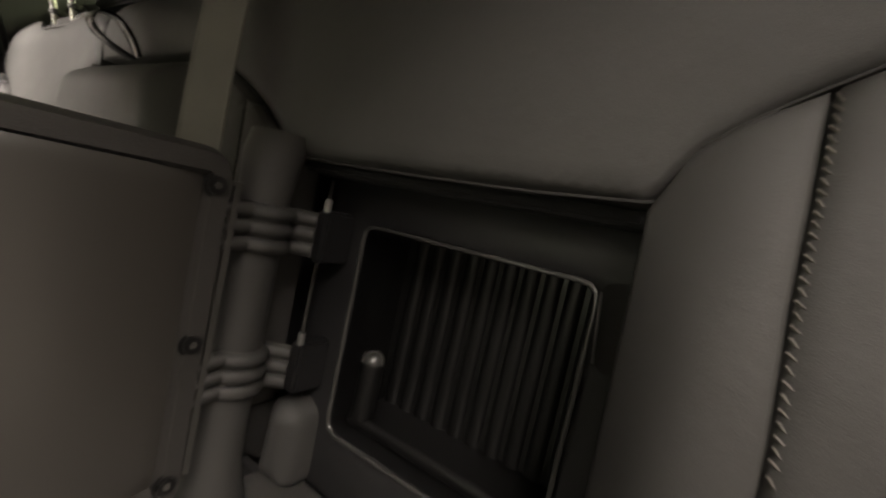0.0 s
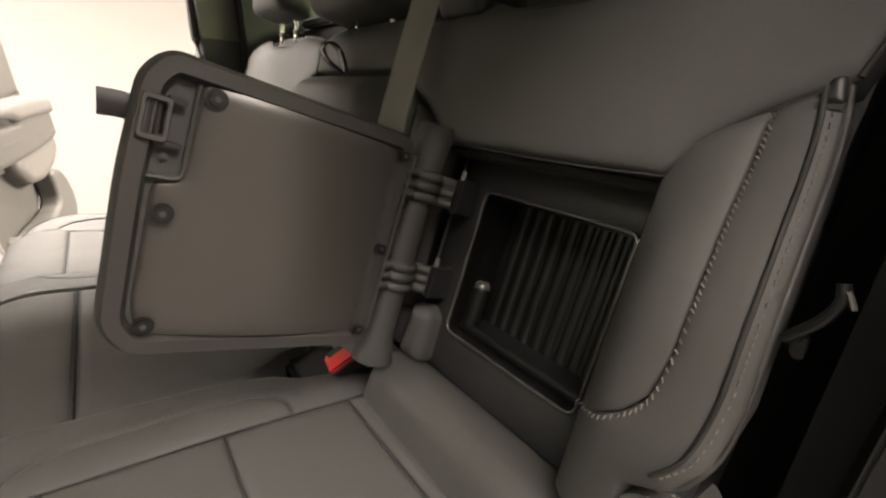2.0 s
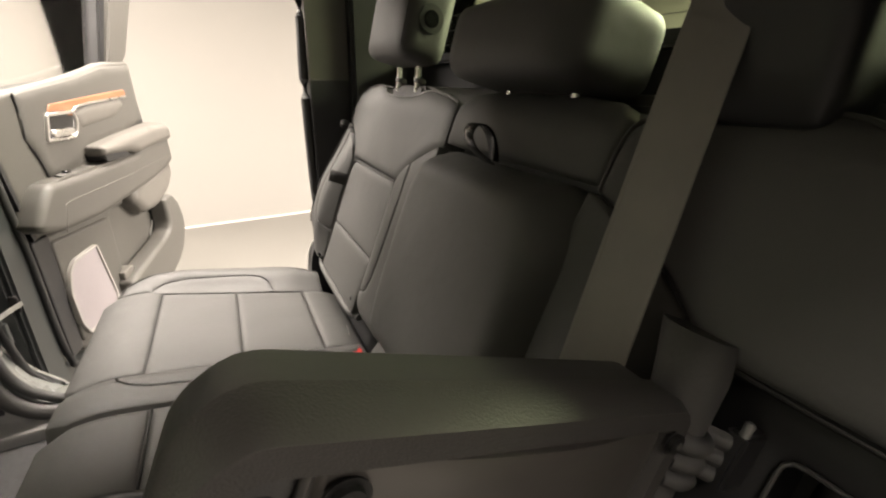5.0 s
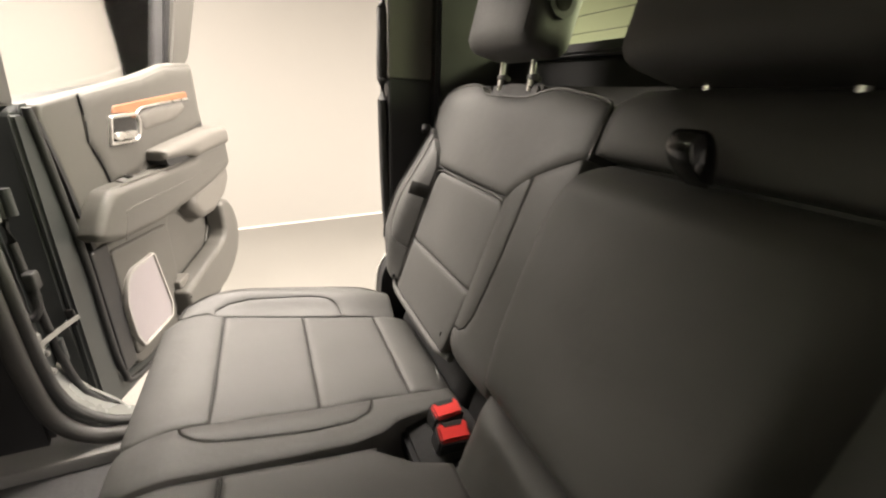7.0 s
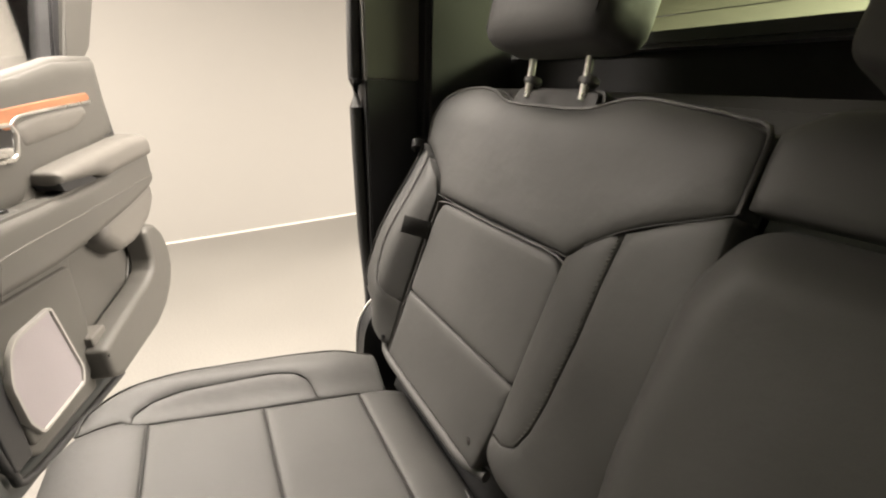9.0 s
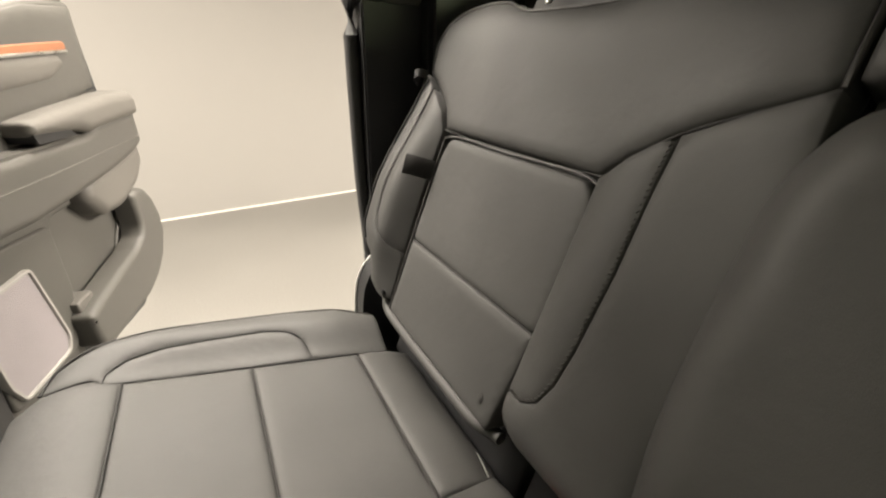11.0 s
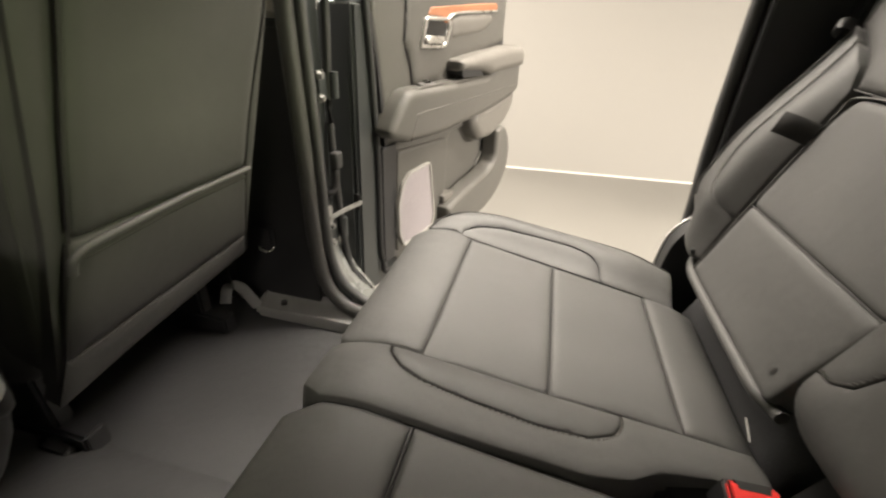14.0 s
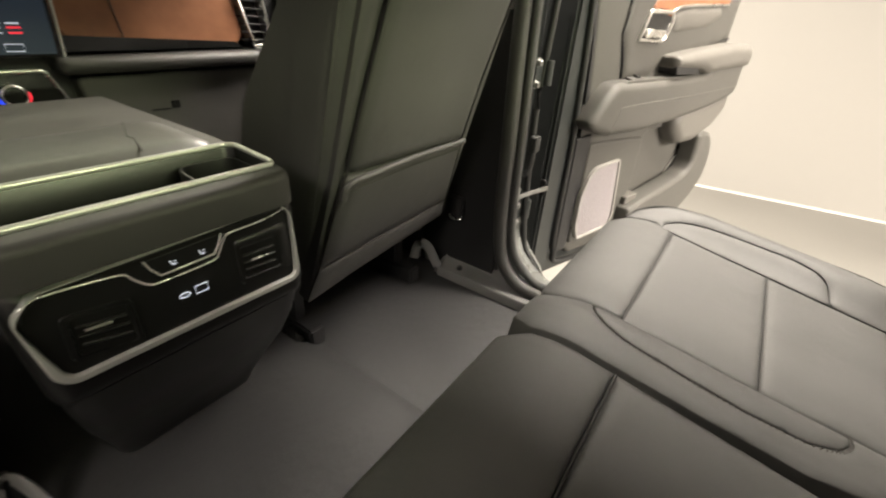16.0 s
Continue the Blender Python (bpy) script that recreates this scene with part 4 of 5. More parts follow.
def cushion_side(u, v):
    k = ease((abs(u) - cushion_seam(v)) / 0.075) * (0.30 + 0.70 * ease((0.42 - v) / 0.16))
    return 0.027 * k - 7.0 * max(0.0, abs(u) - 0.692) ** 2 + front_drop(u, v) - 0.1 * max(0.0, 0.02 - v)


def seat_out(u, v):
    return cushion_side(u, v) + 0.0008


def seat_in(u, v):
    return front_drop(u, v) + 0.001 + 0.006 * ease((0.314 - 0.03 * max(0.0, v) - abs(u)) / 0.03)


C_FRONT = [(.305, .3168), (.6305, .3168), (.646, .35), (.650, .402), (.63, .428), (.32, .428), (.302, .42)]
C_INS_F = [(.3062, .1590), (.6145, .1590), (.6298, .3150), (.3050, .3150)]
C_INS_R = [(.3138, .0015), (.5995, .0015), (.6138, .1573), (.3068, .1573)]
C_REAR = [(.3155, -.088), (.594, -.088), (.5990, -.0002), (.3142, -.0002)]
C_CHAN = [(.302, .352), (.286, .347), (.271, .332), (.260, .303), (.255, .243), (.253, .173), (.259, .116), (.273, .089), (.290, .079), (.308, .076)]
C_PAD = [(.3035, .30), (.3045, .16)] + C_CHAN[::-1]
C_IN = [(.302, .42), (.303, .3545)] + [(a - .0012, b + (.001 if b > .2 else -.001)) for a, b in C_CHAN[1:9]] + [(.309, .0745), (.312, 0), (.314, -.075), (.262, -.075), (.258, -.01), (.245, .045), (.225, .075),
        (.213, .12), (.209, .2), (.207, .30), (.208, .40), (.225, .428), (.295, .428)]
C_SIDECH = [(.634, .338), (.652, .334), (.666, .312), (.672, .268), (.672, .20), (.670, .135), (.662, .100), (.645, .080), (.610, .070)]
C_OUTPAD = [(.6112, .10), (.6165, .16), (.6290, .29)] + C_SIDECH
C_OUT = [(.600, -.055), (.602, .003), (.6088, .0690)] + [(a + .0012, b + (.001 if b > .2 else -.001)) for a, b in C_SIDECH[7:0:-1]] + [(.633, .3325), (.648, .351), (.652, .404), (.688, .392), (.712, .33), (.722, .22), (.722, .10), (.706, .01), (.68, -.055)]


def cushion_covers(m, parent):
    part("front_cover", puff(C_FRONT, SEAT, 0.0032, 0.010, front_drop, 0.15, wrinkle=0.002, mirror=m), LEATHER, parent)
    part("front_insert", puff(C_INS_F, SEAT, 0.0026, 0.009, lambda u, v: -0.001, 0.05, wrinkle=0.0018, mirror=m), LEATHER_IN, parent)
    part("rear_insert", puff(C_INS_R, SEAT, 0.0026, 0.009, lambda u, v: -0.001, 0.05, wrinkle=0.0018, mirror=m), LEATHER_IN, parent)
    part("rear_cover", puff(C_REAR, SEAT, 0.0030, 0.010, lambda u, v: -3.0 * min(0.0, v + 0.020) ** 2, 0.05, mirror=m), LEATHER, parent)
    part("outer_bolster", puff(C_OUT, SEAT, 0.0024, 0.008, seat_out, 0.13, step=0.009, mirror=m, clean=0.002), LEATHER, parent)
    part("outer_pad", puff(C_OUTPAD, SEAT, 0.0020, 0.008, seat_out, 0.05, step=0.009, mirror=m, clean=0.002), LEATHER, parent)
    part("inner_bolster", puff(C_IN, SEAT, 0.0026, 0.009, seat_in, 0.14, step=0.009, wrinkle=0.001, mirror=m, clean=0.002), LEATHER, parent)
    part("inner_pad", puff(C_PAD, SEAT, 0.0022, 0.008, seat_in, 0.05, step=0.009, mirror=m, clean=0.002), LEATHER, parent)
    ch = smooth_path([(p[0], p[1], 0) for p in C_CHAN], 6)
    hi = lambda u, v: seat_in(u, v) + 0.0012
    part("stitching", stitches(ch, SEAT, hi, 0.0052, 0.0012, 0.0015, cross=48, mirror=m, offset=-0.002), THREAD_MID, parent, "cross-stitched channel thread", kind="stuff")
    part("channel_seam", tube(lift([(p[0] - 0.002, p[1], 0) for p in ch], SEAT, lambda u, v: seat_in(u, v) - 0.0004, m), 0.0007, 6), PIPING, parent)
    sc = smooth_path([(p[0], p[1], 0) for p in C_SIDECH], 6)
    h2 = lambda u, v: seat_out(u, v) + 0.0006
    part("side_seam", tube(lift(sc, SEAT, lambda u, v: h2(u, v) + 0.0002, m), 0.0012, 6), PIPING, parent)
    part("side_stitching", stitches(sc, SEAT, h2, 0.004, 0.0024, 0.0011, mirror=m, offset=0.005), THREAD_DARK, parent, "dark stitched bolster seam", kind="stuff")
    rim = smooth_path([(.652, .404, 0), (.688, .392, 0), (.712, .33, 0), (.722, .22, 0), (.722, .10, 0), (.706, .01, 0), (.68, -.05, 0)], 6)
    part("bolster_piping", tube(lift(rim, SEAT, lambda u, v: seat_out(u, v) + 0.0008, m), 0.0019, 6), PIPING, parent)
    for path, r in ((C_FRONT[:2], .0012), ([C_INS_F[0], C_INS_F[1]], .0010), ([C_REAR[3], C_REAR[2]], .0012)):
        part("seam", tube(lift(resample([(p[0], p[1] - 0.0008) for p in path], 0.03, False), SEAT, 0.0002, m), r, 6), PIPING, parent)
    part("seam", tube(lift(smooth_path([(.6005, -.001, 0), (.6155, .158, 0), (.6312, .316, 0), (.6485, .352, 0), (.652, .40, 0)], 4), SEAT, lambda u, v: 0.0002 + front_drop(u, v), m), 0.0014, 6), PIPING, parent)
    part("seam", tube(lift(smooth_path([(.314, -.03, 0), (.3125, 0, 0), (.3055, .158, 0), (.304, .30, 0), (.3025, .40, 0)], 4), SEAT, lambda u, v: 0.0002 + front_drop(u, v), m), 0.0012, 6), PIPING, parent)


right_cushion = thing("rear_seat_cushion", 0.46, 0.2, 0.021, "black leather rear seat cushion with stitched channels, narrow side", "car seat", "rear bench")
cushion_covers(1, right_cushion)
part("cushion_frame", block(0.215, 0.70, -0.08, 0.40, 0.021, 0.30, 0.02), BLACK, right_cushion)
left_cushion = thing("rear_seat_cushion", -0.25, 0.2, 0.021, "black leather rear seat cushion with middle place, wide side", "car seat", "rear bench")
cushion_covers(-1, left_cushion)
M_FRONT = [(-.205, .297), (.203, .297), (.204, .395), (.185, .428), (-.185, .428), (-.206, .395)]
M_MID = [(-.205, .293), (.203, .293), (.202, .10), (.165, .045), (.150, -.01), (-.150, -.01), (-.165, .045), (-.205, .10)]
M_REAR = [(-.150, -.014), (.150, -.014), (.150, -.075), (-.150, -.075)]
part("middle_front", puff(M_FRONT, SEAT, 0.004, 0.012, lambda u, v: 0.002 + front_drop(u, v), 0.14, wrinkle=0.002), LEATHER, left_cushion)
part("middle_top", puff(M_MID, SEAT, 0.004, 0.012, lambda u, v: 0.002, 0.10, wrinkle=0.002), LEATHER, left_cushion)
part("middle_rear", puff(M_REAR, SEAT, 0.008, 0.03, lambda u, v: -0.008, 0.06), LEATHER, left_cushion)
part("seam", tube(lift([(-.204, .295, 0), (0, .295, 0), (.202, .295, 0)], SEAT, 0.0035), 0.0014, 6), PIPING, left_cushion)
part("cushion_frame", block(-0.70, 0.200, -0.08, 0.40, 0.021, 0.29, 0.02), BLACK, left_cushion)
part("front_edge_piping", tube(lift(smooth_path([(.205, .09, 0), (.206, .20, 0), (.206, .30, 0), (.207, .36, 0), (.2065, .395, 0)], 4), SEAT, lambda u, v: -0.004 + front_drop(u, v)), 0.003, 6), PIPING, left_cushion)

for m in (1, -1):
    single("buckle_well", block(0.155 * m if m > 0 else -0.268, 0.268 if m > 0 else -0.155, -0.075, 0.05, 0.325, 0.372, 0.008), CARPET, "black carpeted gap between the seat cushions", "buckle well")


def buckle(x, y, z, turn, lean, label, roll=0):
    b = thing("seat_belt_buckle", x, y, z, label, "seat belt", "rear belt buckles")
    M = pose(x, y, z, lean, roll, turn)
    part("housing", block(-0.026, 0.026, -0.017, 0.017, -0.065, 0.0, 0.004, 3, M=M), BLACK, b)
    part("button", block(-0.0228, 0.0228, -0.0140, 0.0140, -0.020, 0.0030, 0.003, 2, M=M), RED, b, "red release button")
    part("slot", prism([(-0.0165, -0.0145), (0.0165, -0.0145), (0.0135, -0.0065), (-0.0135, -0.0065)], M, -0.01, 0.0036, 0.0004, 1), PIPING, b)
    part("stalk", block(-0.014, 0.014, -0.006, 0.006, -0.110, -0.06, 0.003, 1, M=M), BLACK, b)


buckle(0.231, -0.022, 0.406, 92, -14, "black seat-belt buckle with red button in the seat gap")
buckle(0.176, -0.010, 0.414, 84, -22, "black seat-belt buckle with red button beside the armrest")
buckle(-0.272, 0.002, 0.424, 60, -40, "black seat-belt buckle with red button under the open storage door", 38)

belt_path = [(-0.195, -0.345, 1.36), (-0.212, -0.285, 1.16), (-0.238, -0.192, 0.95), (-0.262, -0.120, 0.80), (-0.276, -0.070, 0.68), (-0.278, -0.028, 0.55), (-0.274, -0.005, 0.43)]
belt = thing("centre_seat_belt", -0.25, -0.15, 0.43, "grey woven centre seat belt hanging before the seat back", "seat belt")
run = smooth_path(belt_path, 5)
web = part("webbing", strap(run, (1, 0.35, 0.0), 0.047, 0.0016), WEBBING, belt)
for k in (-1, 1):
    off = Vector((1, 0.35, 0)).normalized() * 0.0215 * k
    part("selvedge", strap([p + off for p in run], (1, 0.35, 0.0), 0.003, 0.0022), WEBBING, web)

# ---- front passenger seat ----
FRONT = radians(17)
FS = frame_matrix((0.48, 0.825, 0.495), (1, 0, 0), (0, -math.sin(FRONT), math.cos(FRONT)), (0, -math.cos(FRONT), -math.sin(FRONT)))
front_seat = thing("front_seat", 0.48, 1.1, 0.021, "black leather front passenger seat seen from behind with map pocket", "car seat")
part("backrest", slab(rounded([(-.228, -.28), (.215, -.25), (.215, 0), (.205, .28), (.195, .50), (-.218, .50), (-.222, .28), (-.224, 0)], 0.05, 5), FS, -0.11, -0.010, 0.040, 0.010), LEATHER, front_seat)
side = frame_matrix((0.2595, 0.825, 0.495), (0, -math.cos(FRONT), -math.sin(FRONT)), (0, -math.sin(FRONT), math.cos(FRONT)), (1, 0, 0))
part("front_bolster", slab(rounded([(-.03, -.25), (-.03, .45), (-.075, .47), (-.135, .28), (-.25, .03), (-.27, -.22)], 0.03, 4), side, 0.0, 0.4395, 0.03, 0.013), LEATHER, front_seat)
part("back_panel", puff(rounded([(-.181, .004), (.178, .004), (.176, .15), (.186, .31), (.17, .47), (-.14, .47), (-.156, .29), (-.17, .15)], 0.02), FS, 0.008, 0.02, None, 0.03), LEATHER_IN, front_seat)
part("side_panel", puff([(-.186, .0), (-.176, .15), (-.162, .29), (-.15, .46), (-.196, .46), (-.202, .28), (-.208, 0), (-.228, -.28), (-.215, -.30), (-.205, -.10)], FS, 0.004, 0.02, lambda u, v: -0.006, 0.03), LEATHER, front_seat)
part("side_panel", puff([(.183, .0), (.181, .15), (.191, .31), (.178, .44), (.195, .44), (.208, .28), (.214, 0), (.225, -.23), (.212, -.24), (.195, -.10)], FS, 0.004, 0.02, lambda u, v: -0.006, 0.03), LEATHER, front_seat)
part("map_pocket", puff(rounded([(-.184, -.003), (.180, -.001), (.196, -.12), (.205, -.185), (-.215, -.215), (-.198, -.10)], 0.012), FS, 0.007, 0.03, lambda u, v: 0.002, 0.03), LEATHER, front_seat, "leather map pocket with rolled lip")
lip = smooth_path([(-.190, -.046, 0), (-.186, -.022, 0), (-.168, -.010, 0), (-.12, -.006, 0), (0, .002, 0), (.12, .003, 0), (.183, .004, 0)], 5)
part("pocket_lip", tube(lift([(p[0], p[1] - 0.003, 0) for p in lip], FS, 0.008), 0.0066, 12), LEATHER, front_seat)
part("pocket_seam", tube(lift([(p[0], p[1] - 0.022, 0) for p in lip[10:]], FS, 0.0085), 0.0010, 6), PIPING, front_seat)
part("lower_valance", puff(rounded([(-.217, -.22), (.206, -.19), (.214, -.245), (-.10, -.285), (-.20, -.305), (-.238, -.31)], 0.01), FS, 0.005, 0.02, lambda u, v: 0.001, 0.03), LEATHER, front_seat)
for path in ([(-.184, .0), (-.173, .15), (-.159, .29), (-.145, .46)], [(.1805, .0), (.1785, .15), (.1885, .31), (.174, .46)], [(-.186, .0), (-.20, -.10), (-.216, -.21), (-.236, -.30)], [(.182, .0), (.197, -.12), (.208, -.19), (.216, -.24)]):
    part("seam_piping", tube(lift(smooth_path([(a, b, 0) for a, b in path], 4), FS, 0.002), 0.0024, 6), PIPING, front_seat)
part("seat_cushion", cushion_block(0.24, 0.72, 0.97, 1.46, 0.20, 0.40, 0.05), LEATHER, front_seat)
for x in (0.29, 0.66):
    part("seat_rail", block(x - 0.022, x + 0.022, 0.955, 1.46, 0.021, 0.075, 0.006), BLACK, front_seat)
    part("rail_riser", block(x - 0.018, x + 0.018, 1.02, 1.40, 0.07, 0.215, 0.006), BLACK, front_seat)
part("rail_cover", block(0.236, 0.302, 0.972, 1.05, 0.021, 0.056, 0.010, 3), GLOSSBLACK, front_seat, "black plastic seat rail end cap")
part("rail_bracket", strap(smooth_path([(0.738, 0.928, 0.056), (0.733, 0.942, 0.085), (0.726, 0.958, 0.118), (0.715, 0.975, 0.133), (0.700, 0.985, 0.122), (0.690, 0.988, 0.085)], 5), (0.5, -0.6, 0.3), 0.028, 0.004), SILLGREY, front_seat, "grey bent rail end cover")
part("side_lever", strap(smooth_path([(0.722, 0.99, 0.20), (0.735, 0.965, 0.28), (0.735, 0.98, 0.34)], 5), (0, 1, 0), 0.03, 0.006), SILLGREY, front_seat)

# the driver seat closes the cab behind the camera
driver_seat = copy_thing(front_seat, pose(-0.48, 1.1, 0.021))
tagged(driver_seat, "black leather driver seat with map pocket in its back", "car seat")

# ---- centre console ----
console = thing("centre_console", 0, 1.1, 0.06, "black centre console with satin-chrome rear trim, vents and sockets", "console")
CF = frame_matrix((0, 0.80, 0), (1, 0, 0), (0, 0, 1), (0, -1, 0))
part("console_body", slab(rounded([(-.168, .335), (.162, .335), (.165, .40), (.165, .505), (-.172, .505), (-.172, .40)], 0.02, 4), CF, -0.75, 0.012, 0.022), TUB, console)
FOOT = ((0.04, 0.955, -.122, .112), (0.10, 0.925, -.130, .120), (0.17, 0.880, -.142, .132), (0.24, 0.832, -.154, .144), (0.30, 0.802, -.162, .154), (0.345, 0.790, -.166, .160))
part("console_foot", loft([[(a, b, z) for a, b in rounded([(x0, y), (x1, y), (x1 - 0.01, 1.54), (x0 + 0.01, 1.54)], 0.035, 5)] for z, y, x0, x1 in FOOT]), TUB, console)
BAND = rounded([(-.172, .155), (-.178, .0), (-.168, -.022), (-.148, -.026), (.132, -.026), (.152, -.021), (.163, .0), (.172, .155), (.168, .155), (.166, .135), (.158, .03), (.150, .016), (-.150, .016), (-.158, .03), (-.164, .135), (-.168, .155)], 0.008, 4)
CT = frame_matrix((0, 0.80, 0.549), (1, 0, 0), (0, 1, 0), (0, 0, 1))
part("upper_band", slab(BAND, CT, -0.045, 0.002, 0.012, 0.008), BANDTRIM, console, "charcoal upper band")
RING = rounded([(-.168, .472), (-.146, .497), (.132, .505), (.146, .490), (.152, .385), (.140, .372), (-.146, .376), (-.160, .390)], 0.012, 4)
def ring_width(z):
    """The trim ring is broad below and thin above."""
    return 0.0016 + 0.0094 * ease((0.47 - z) / 0.085)


INRING = [tuple(np.array(a) * (1 - k) + np.array(b) * k) for a, b, k in ((p, q, ring_width(p[1]) / 0.011) for p, q in zip(RING, inset(RING, 0.011)))]
face = part("trim_ring", ring_prism(RING, INRING, CF, 0.008, 0.022, 0.003), SATIN, console, "satin-chrome trim ring")
part("face_plate", prism(inset(RING, 0.006), CF, 0.006, 0.0165, 0.001), TUB, console, "black rear panel")
part("panel_line", tube([CF @ Vector((a, b, .0176)) for a, b in [tuple(p)[:2] for p in smooth_path([(-.160, .484, 0), (-.138, .4905, 0), (-.085, .4855, 0), (-.069, .482, 0), (-.062, .472, 0), (-.049, .459, 0), (-.033, .4565, 0), (.025, .458, 0), (.036, .466, 0), (.046, .482, 0), (.055, .488, 0), (.099, .4895, 0), (.137, .496, 0)], 5)]], 0.0013, 8), CHROME, face, "thin bright line across the panel")
for well, slot, knob_ in (([(-.136, .462), (-.070, .454), (-.070, .388), (-.140, .402)], [(-.128, .454), (-.077, .447), (-.078, .396), (-.131, .408)], ((-.119, .437), (-.095, .434))),
                          ([(.056, .475), (.138, .478), (.144, .398), (.056, .402)], [(.063, .459), (.116, .457), (.117, .410), (.064, .413)], ((.076, .438), (.102, .437)))):
    vent = part("air_vent", ring_prism(rounded(well, 0.008, 3), rounded(slot, 0.005, 3), CF, 0.006, 0.0190, 0.004), TUB, face, "rear air vent")
    part("vent_well", prism(rounded(slot, 0.005, 3), CF, 0.004, 0.0168, 0), TUB, face)
    for k in (0.25, 0.5, 0.75):
        za, zb = slot[3][1] * (1 - k) + slot[0][1] * k, slot[2][1] * (1 - k) + slot[1][1] * k
        part("vent_slat", tube([CF @ Vector((slot[0][0] + 0.003, za, 0.0178)), CF @ Vector((slot[1][0] - 0.003, zb, 0.0178))], 0.0018, 6), TUB, face)
    part("vent_slider", tube([CF @ Vector((*knob_[0], 0.0205)), CF @ Vector((*knob_[1], 0.0205))], 0.0016, 8), CHROME, face, "vent slider")
BUT = rounded([(-.048, .490), (-.035, .4655), (.030, .4675), (.043, .492)], 0.005, 3)
but = part("seat_heater_button", prism(inset(BUT, 0.001), CF, 0.012, 0.0185, 0.001), TUB, face, "heated-seat buttons")
part("button_edge", tube([CF @ Vector((a, b, .0188)) for a, b in ((-.0485, .490), (-.044, .478), (-.035, .4655), (0.0, .4665), (.030, .4675), (.037, .478), (.043, .492))], 0.0014, 8), CHROME, but, "bright lower edge of the buttons")
for x in (-.019, .015):
    part("heater_sign", tube([CF @ Vector(p) for p in ((x - .003, .4795, .0192), (x - .001, .4745, .0192), (x + .0035, .474, .0192))], 0.0009, 6), GLOW_WHITE, but)
    part("heater_sign", tube([CF @ Vector(p) for p in ((x + .0025, .4795, .0192), (x + .0025, .4765, .0192))], 0.0007, 6), GLOW_WHITE, but)
part("round_socket", tube([CF @ Vector((-.0165 + .0062 * math.cos(a), .426 + .0032 * math.sin(a), .0175)) for a in np.linspace(0, 2 * math.pi, 16)[:-1]], 0.0009, 6, True), GLOW_WHITE, face, "lit charging socket")
part("square_socket", tube([CF @ Vector(p) for p in ((-.003, .421, .0175), (.0125, .421, .0175), (.0125, .432, .0175), (-.003, .432, .0175))], 0.0009, 6, True), GLOW_WHITE, face, "lit charging socket")
# tray on top
TRAY = rounded([(-.150, .016), (.150, .016), (.158, .03), (.166, .14), (.155, .152), (-.150, .152), (-.162, .13), (-.158, .03)], 0.03, 5)
part("console_deck", prism(rounded([(-.166, .156), (.166, .156), (.170, .2), (.170, .70), (-.170, .70), (-.170, .2)], 0.01, 3), CT, -0.05, 0.001, 0.003), DARKTRIM, console)
part("tray_wall", ring_prism(inset(TRAY, -0.003), inset(TRAY, 0.001), CT, -0.045, 0.001, 0.001), TUB, console)
part("tray_rim", tube(lift(smooth_path([(p[0], p[1], 0) for p in TRAY], 1, True), CT, 0.003), 0.0042, 10, True), SATIN, console, "satin-chrome tray rim")
part("cup_recess", ring_prism(rounded([(.060, .030), (.150, .030), (.156, .138), (.066, .138)], 0.03, 5), inset(rounded([(.060, .030), (.150, .030), (.156, .138), (.066, .138)], 0.03, 5), 0.004), CT, -0.040, -0.012, 0.003), TUB, console, "black cup recess")
part("tray", prism(inset(TRAY, -0.002), CT, -0.05, -0.040, 0.001), CARPET, console, "black rear tray")
part("lid", puff(rounded([(-.145, .165), (.148, .165), (.150, .375), (-.145, .375)], 0.03, 4), CT, 0.011, 0.04, lambda u, v: 0.001 - 0.3 * max(0, v - .34) ** 2, 0.03), LIDLEATHER, console, "padded leather console lid")
part("lid_seam", tube(lift([(.045, .17, 0), (.062, .24, 0), (.060, .26, 0), (.09, .36, 0)], CT, 0.0118), 0.0014, 6), PIPING, console)

# ---- dashboard ----
dash = thing("dashboard", 0.2, 1.75, 0.3, "black dashboard with copper-toned trim, displays and glovebox", "dashboard")
DF = frame_matrix((0, 1.60, 0), (1, 0, 0), (0, 0, 1), (0, -1, 0))
part("dash_core", block(-0.79, 0.79, 1.66, 1.975, 0.30, 0.86, 0.03), BLACK, dash)
part("dash_pad", slab(rounded([(.13, .588), (.70, .592), (.72, .632), (.13, .624)], 0.012, 3), DF, -0.08, 0.05, 0.018, 0.013), PILLAREDGE, dash, "charcoal padded dash edge")
part("glovebox", slab(rounded([(.175, .30), (.70, .30), (.70, .582), (.16, .578)], 0.015, 3), DF, -0.08, 0.0, 0.01, 0.013), DARKTRIM, dash, "closed charcoal glovebox")
part("glovebox_latch", prism(rounded([(.352, .486), (.374, .486), (.374, .506), (.352, .506)], 0.002, 2), DF, -0.01, 0.003, 0.001), GLOSSBLACK, dash)
part("glovebox_pull", block(0.30, 0.348, 1.597, 1.602, 0.484, 0.488, 0.001, 1), GLOSSBLACK, dash)
part("trim_panel", prism([tuple(p)[:2] for p in smooth_path([(.16, .80, 0), (.165, .66, 0), (.40, .650, 0), (.56, .648, 0), (.605, .662, 0), (.60, .70, 0), (.565, .80, 0)], 4)], DF, -0.08, -0.01, 0.01, 3), COPPER, dash, "copper-toned wood dash panel")
part("panel_seam", tube(lift([(.285, .66, 0), (.27, .80, 0)], DF, -0.009), 0.0015, 6), BLACK, dash)
part("under_strip", prism([(.14, .634), (.60, .634), (.575, .652), (.15, .668)], DF, -0.08, -0.004, 0.004), GLOSSBLACK, dash)
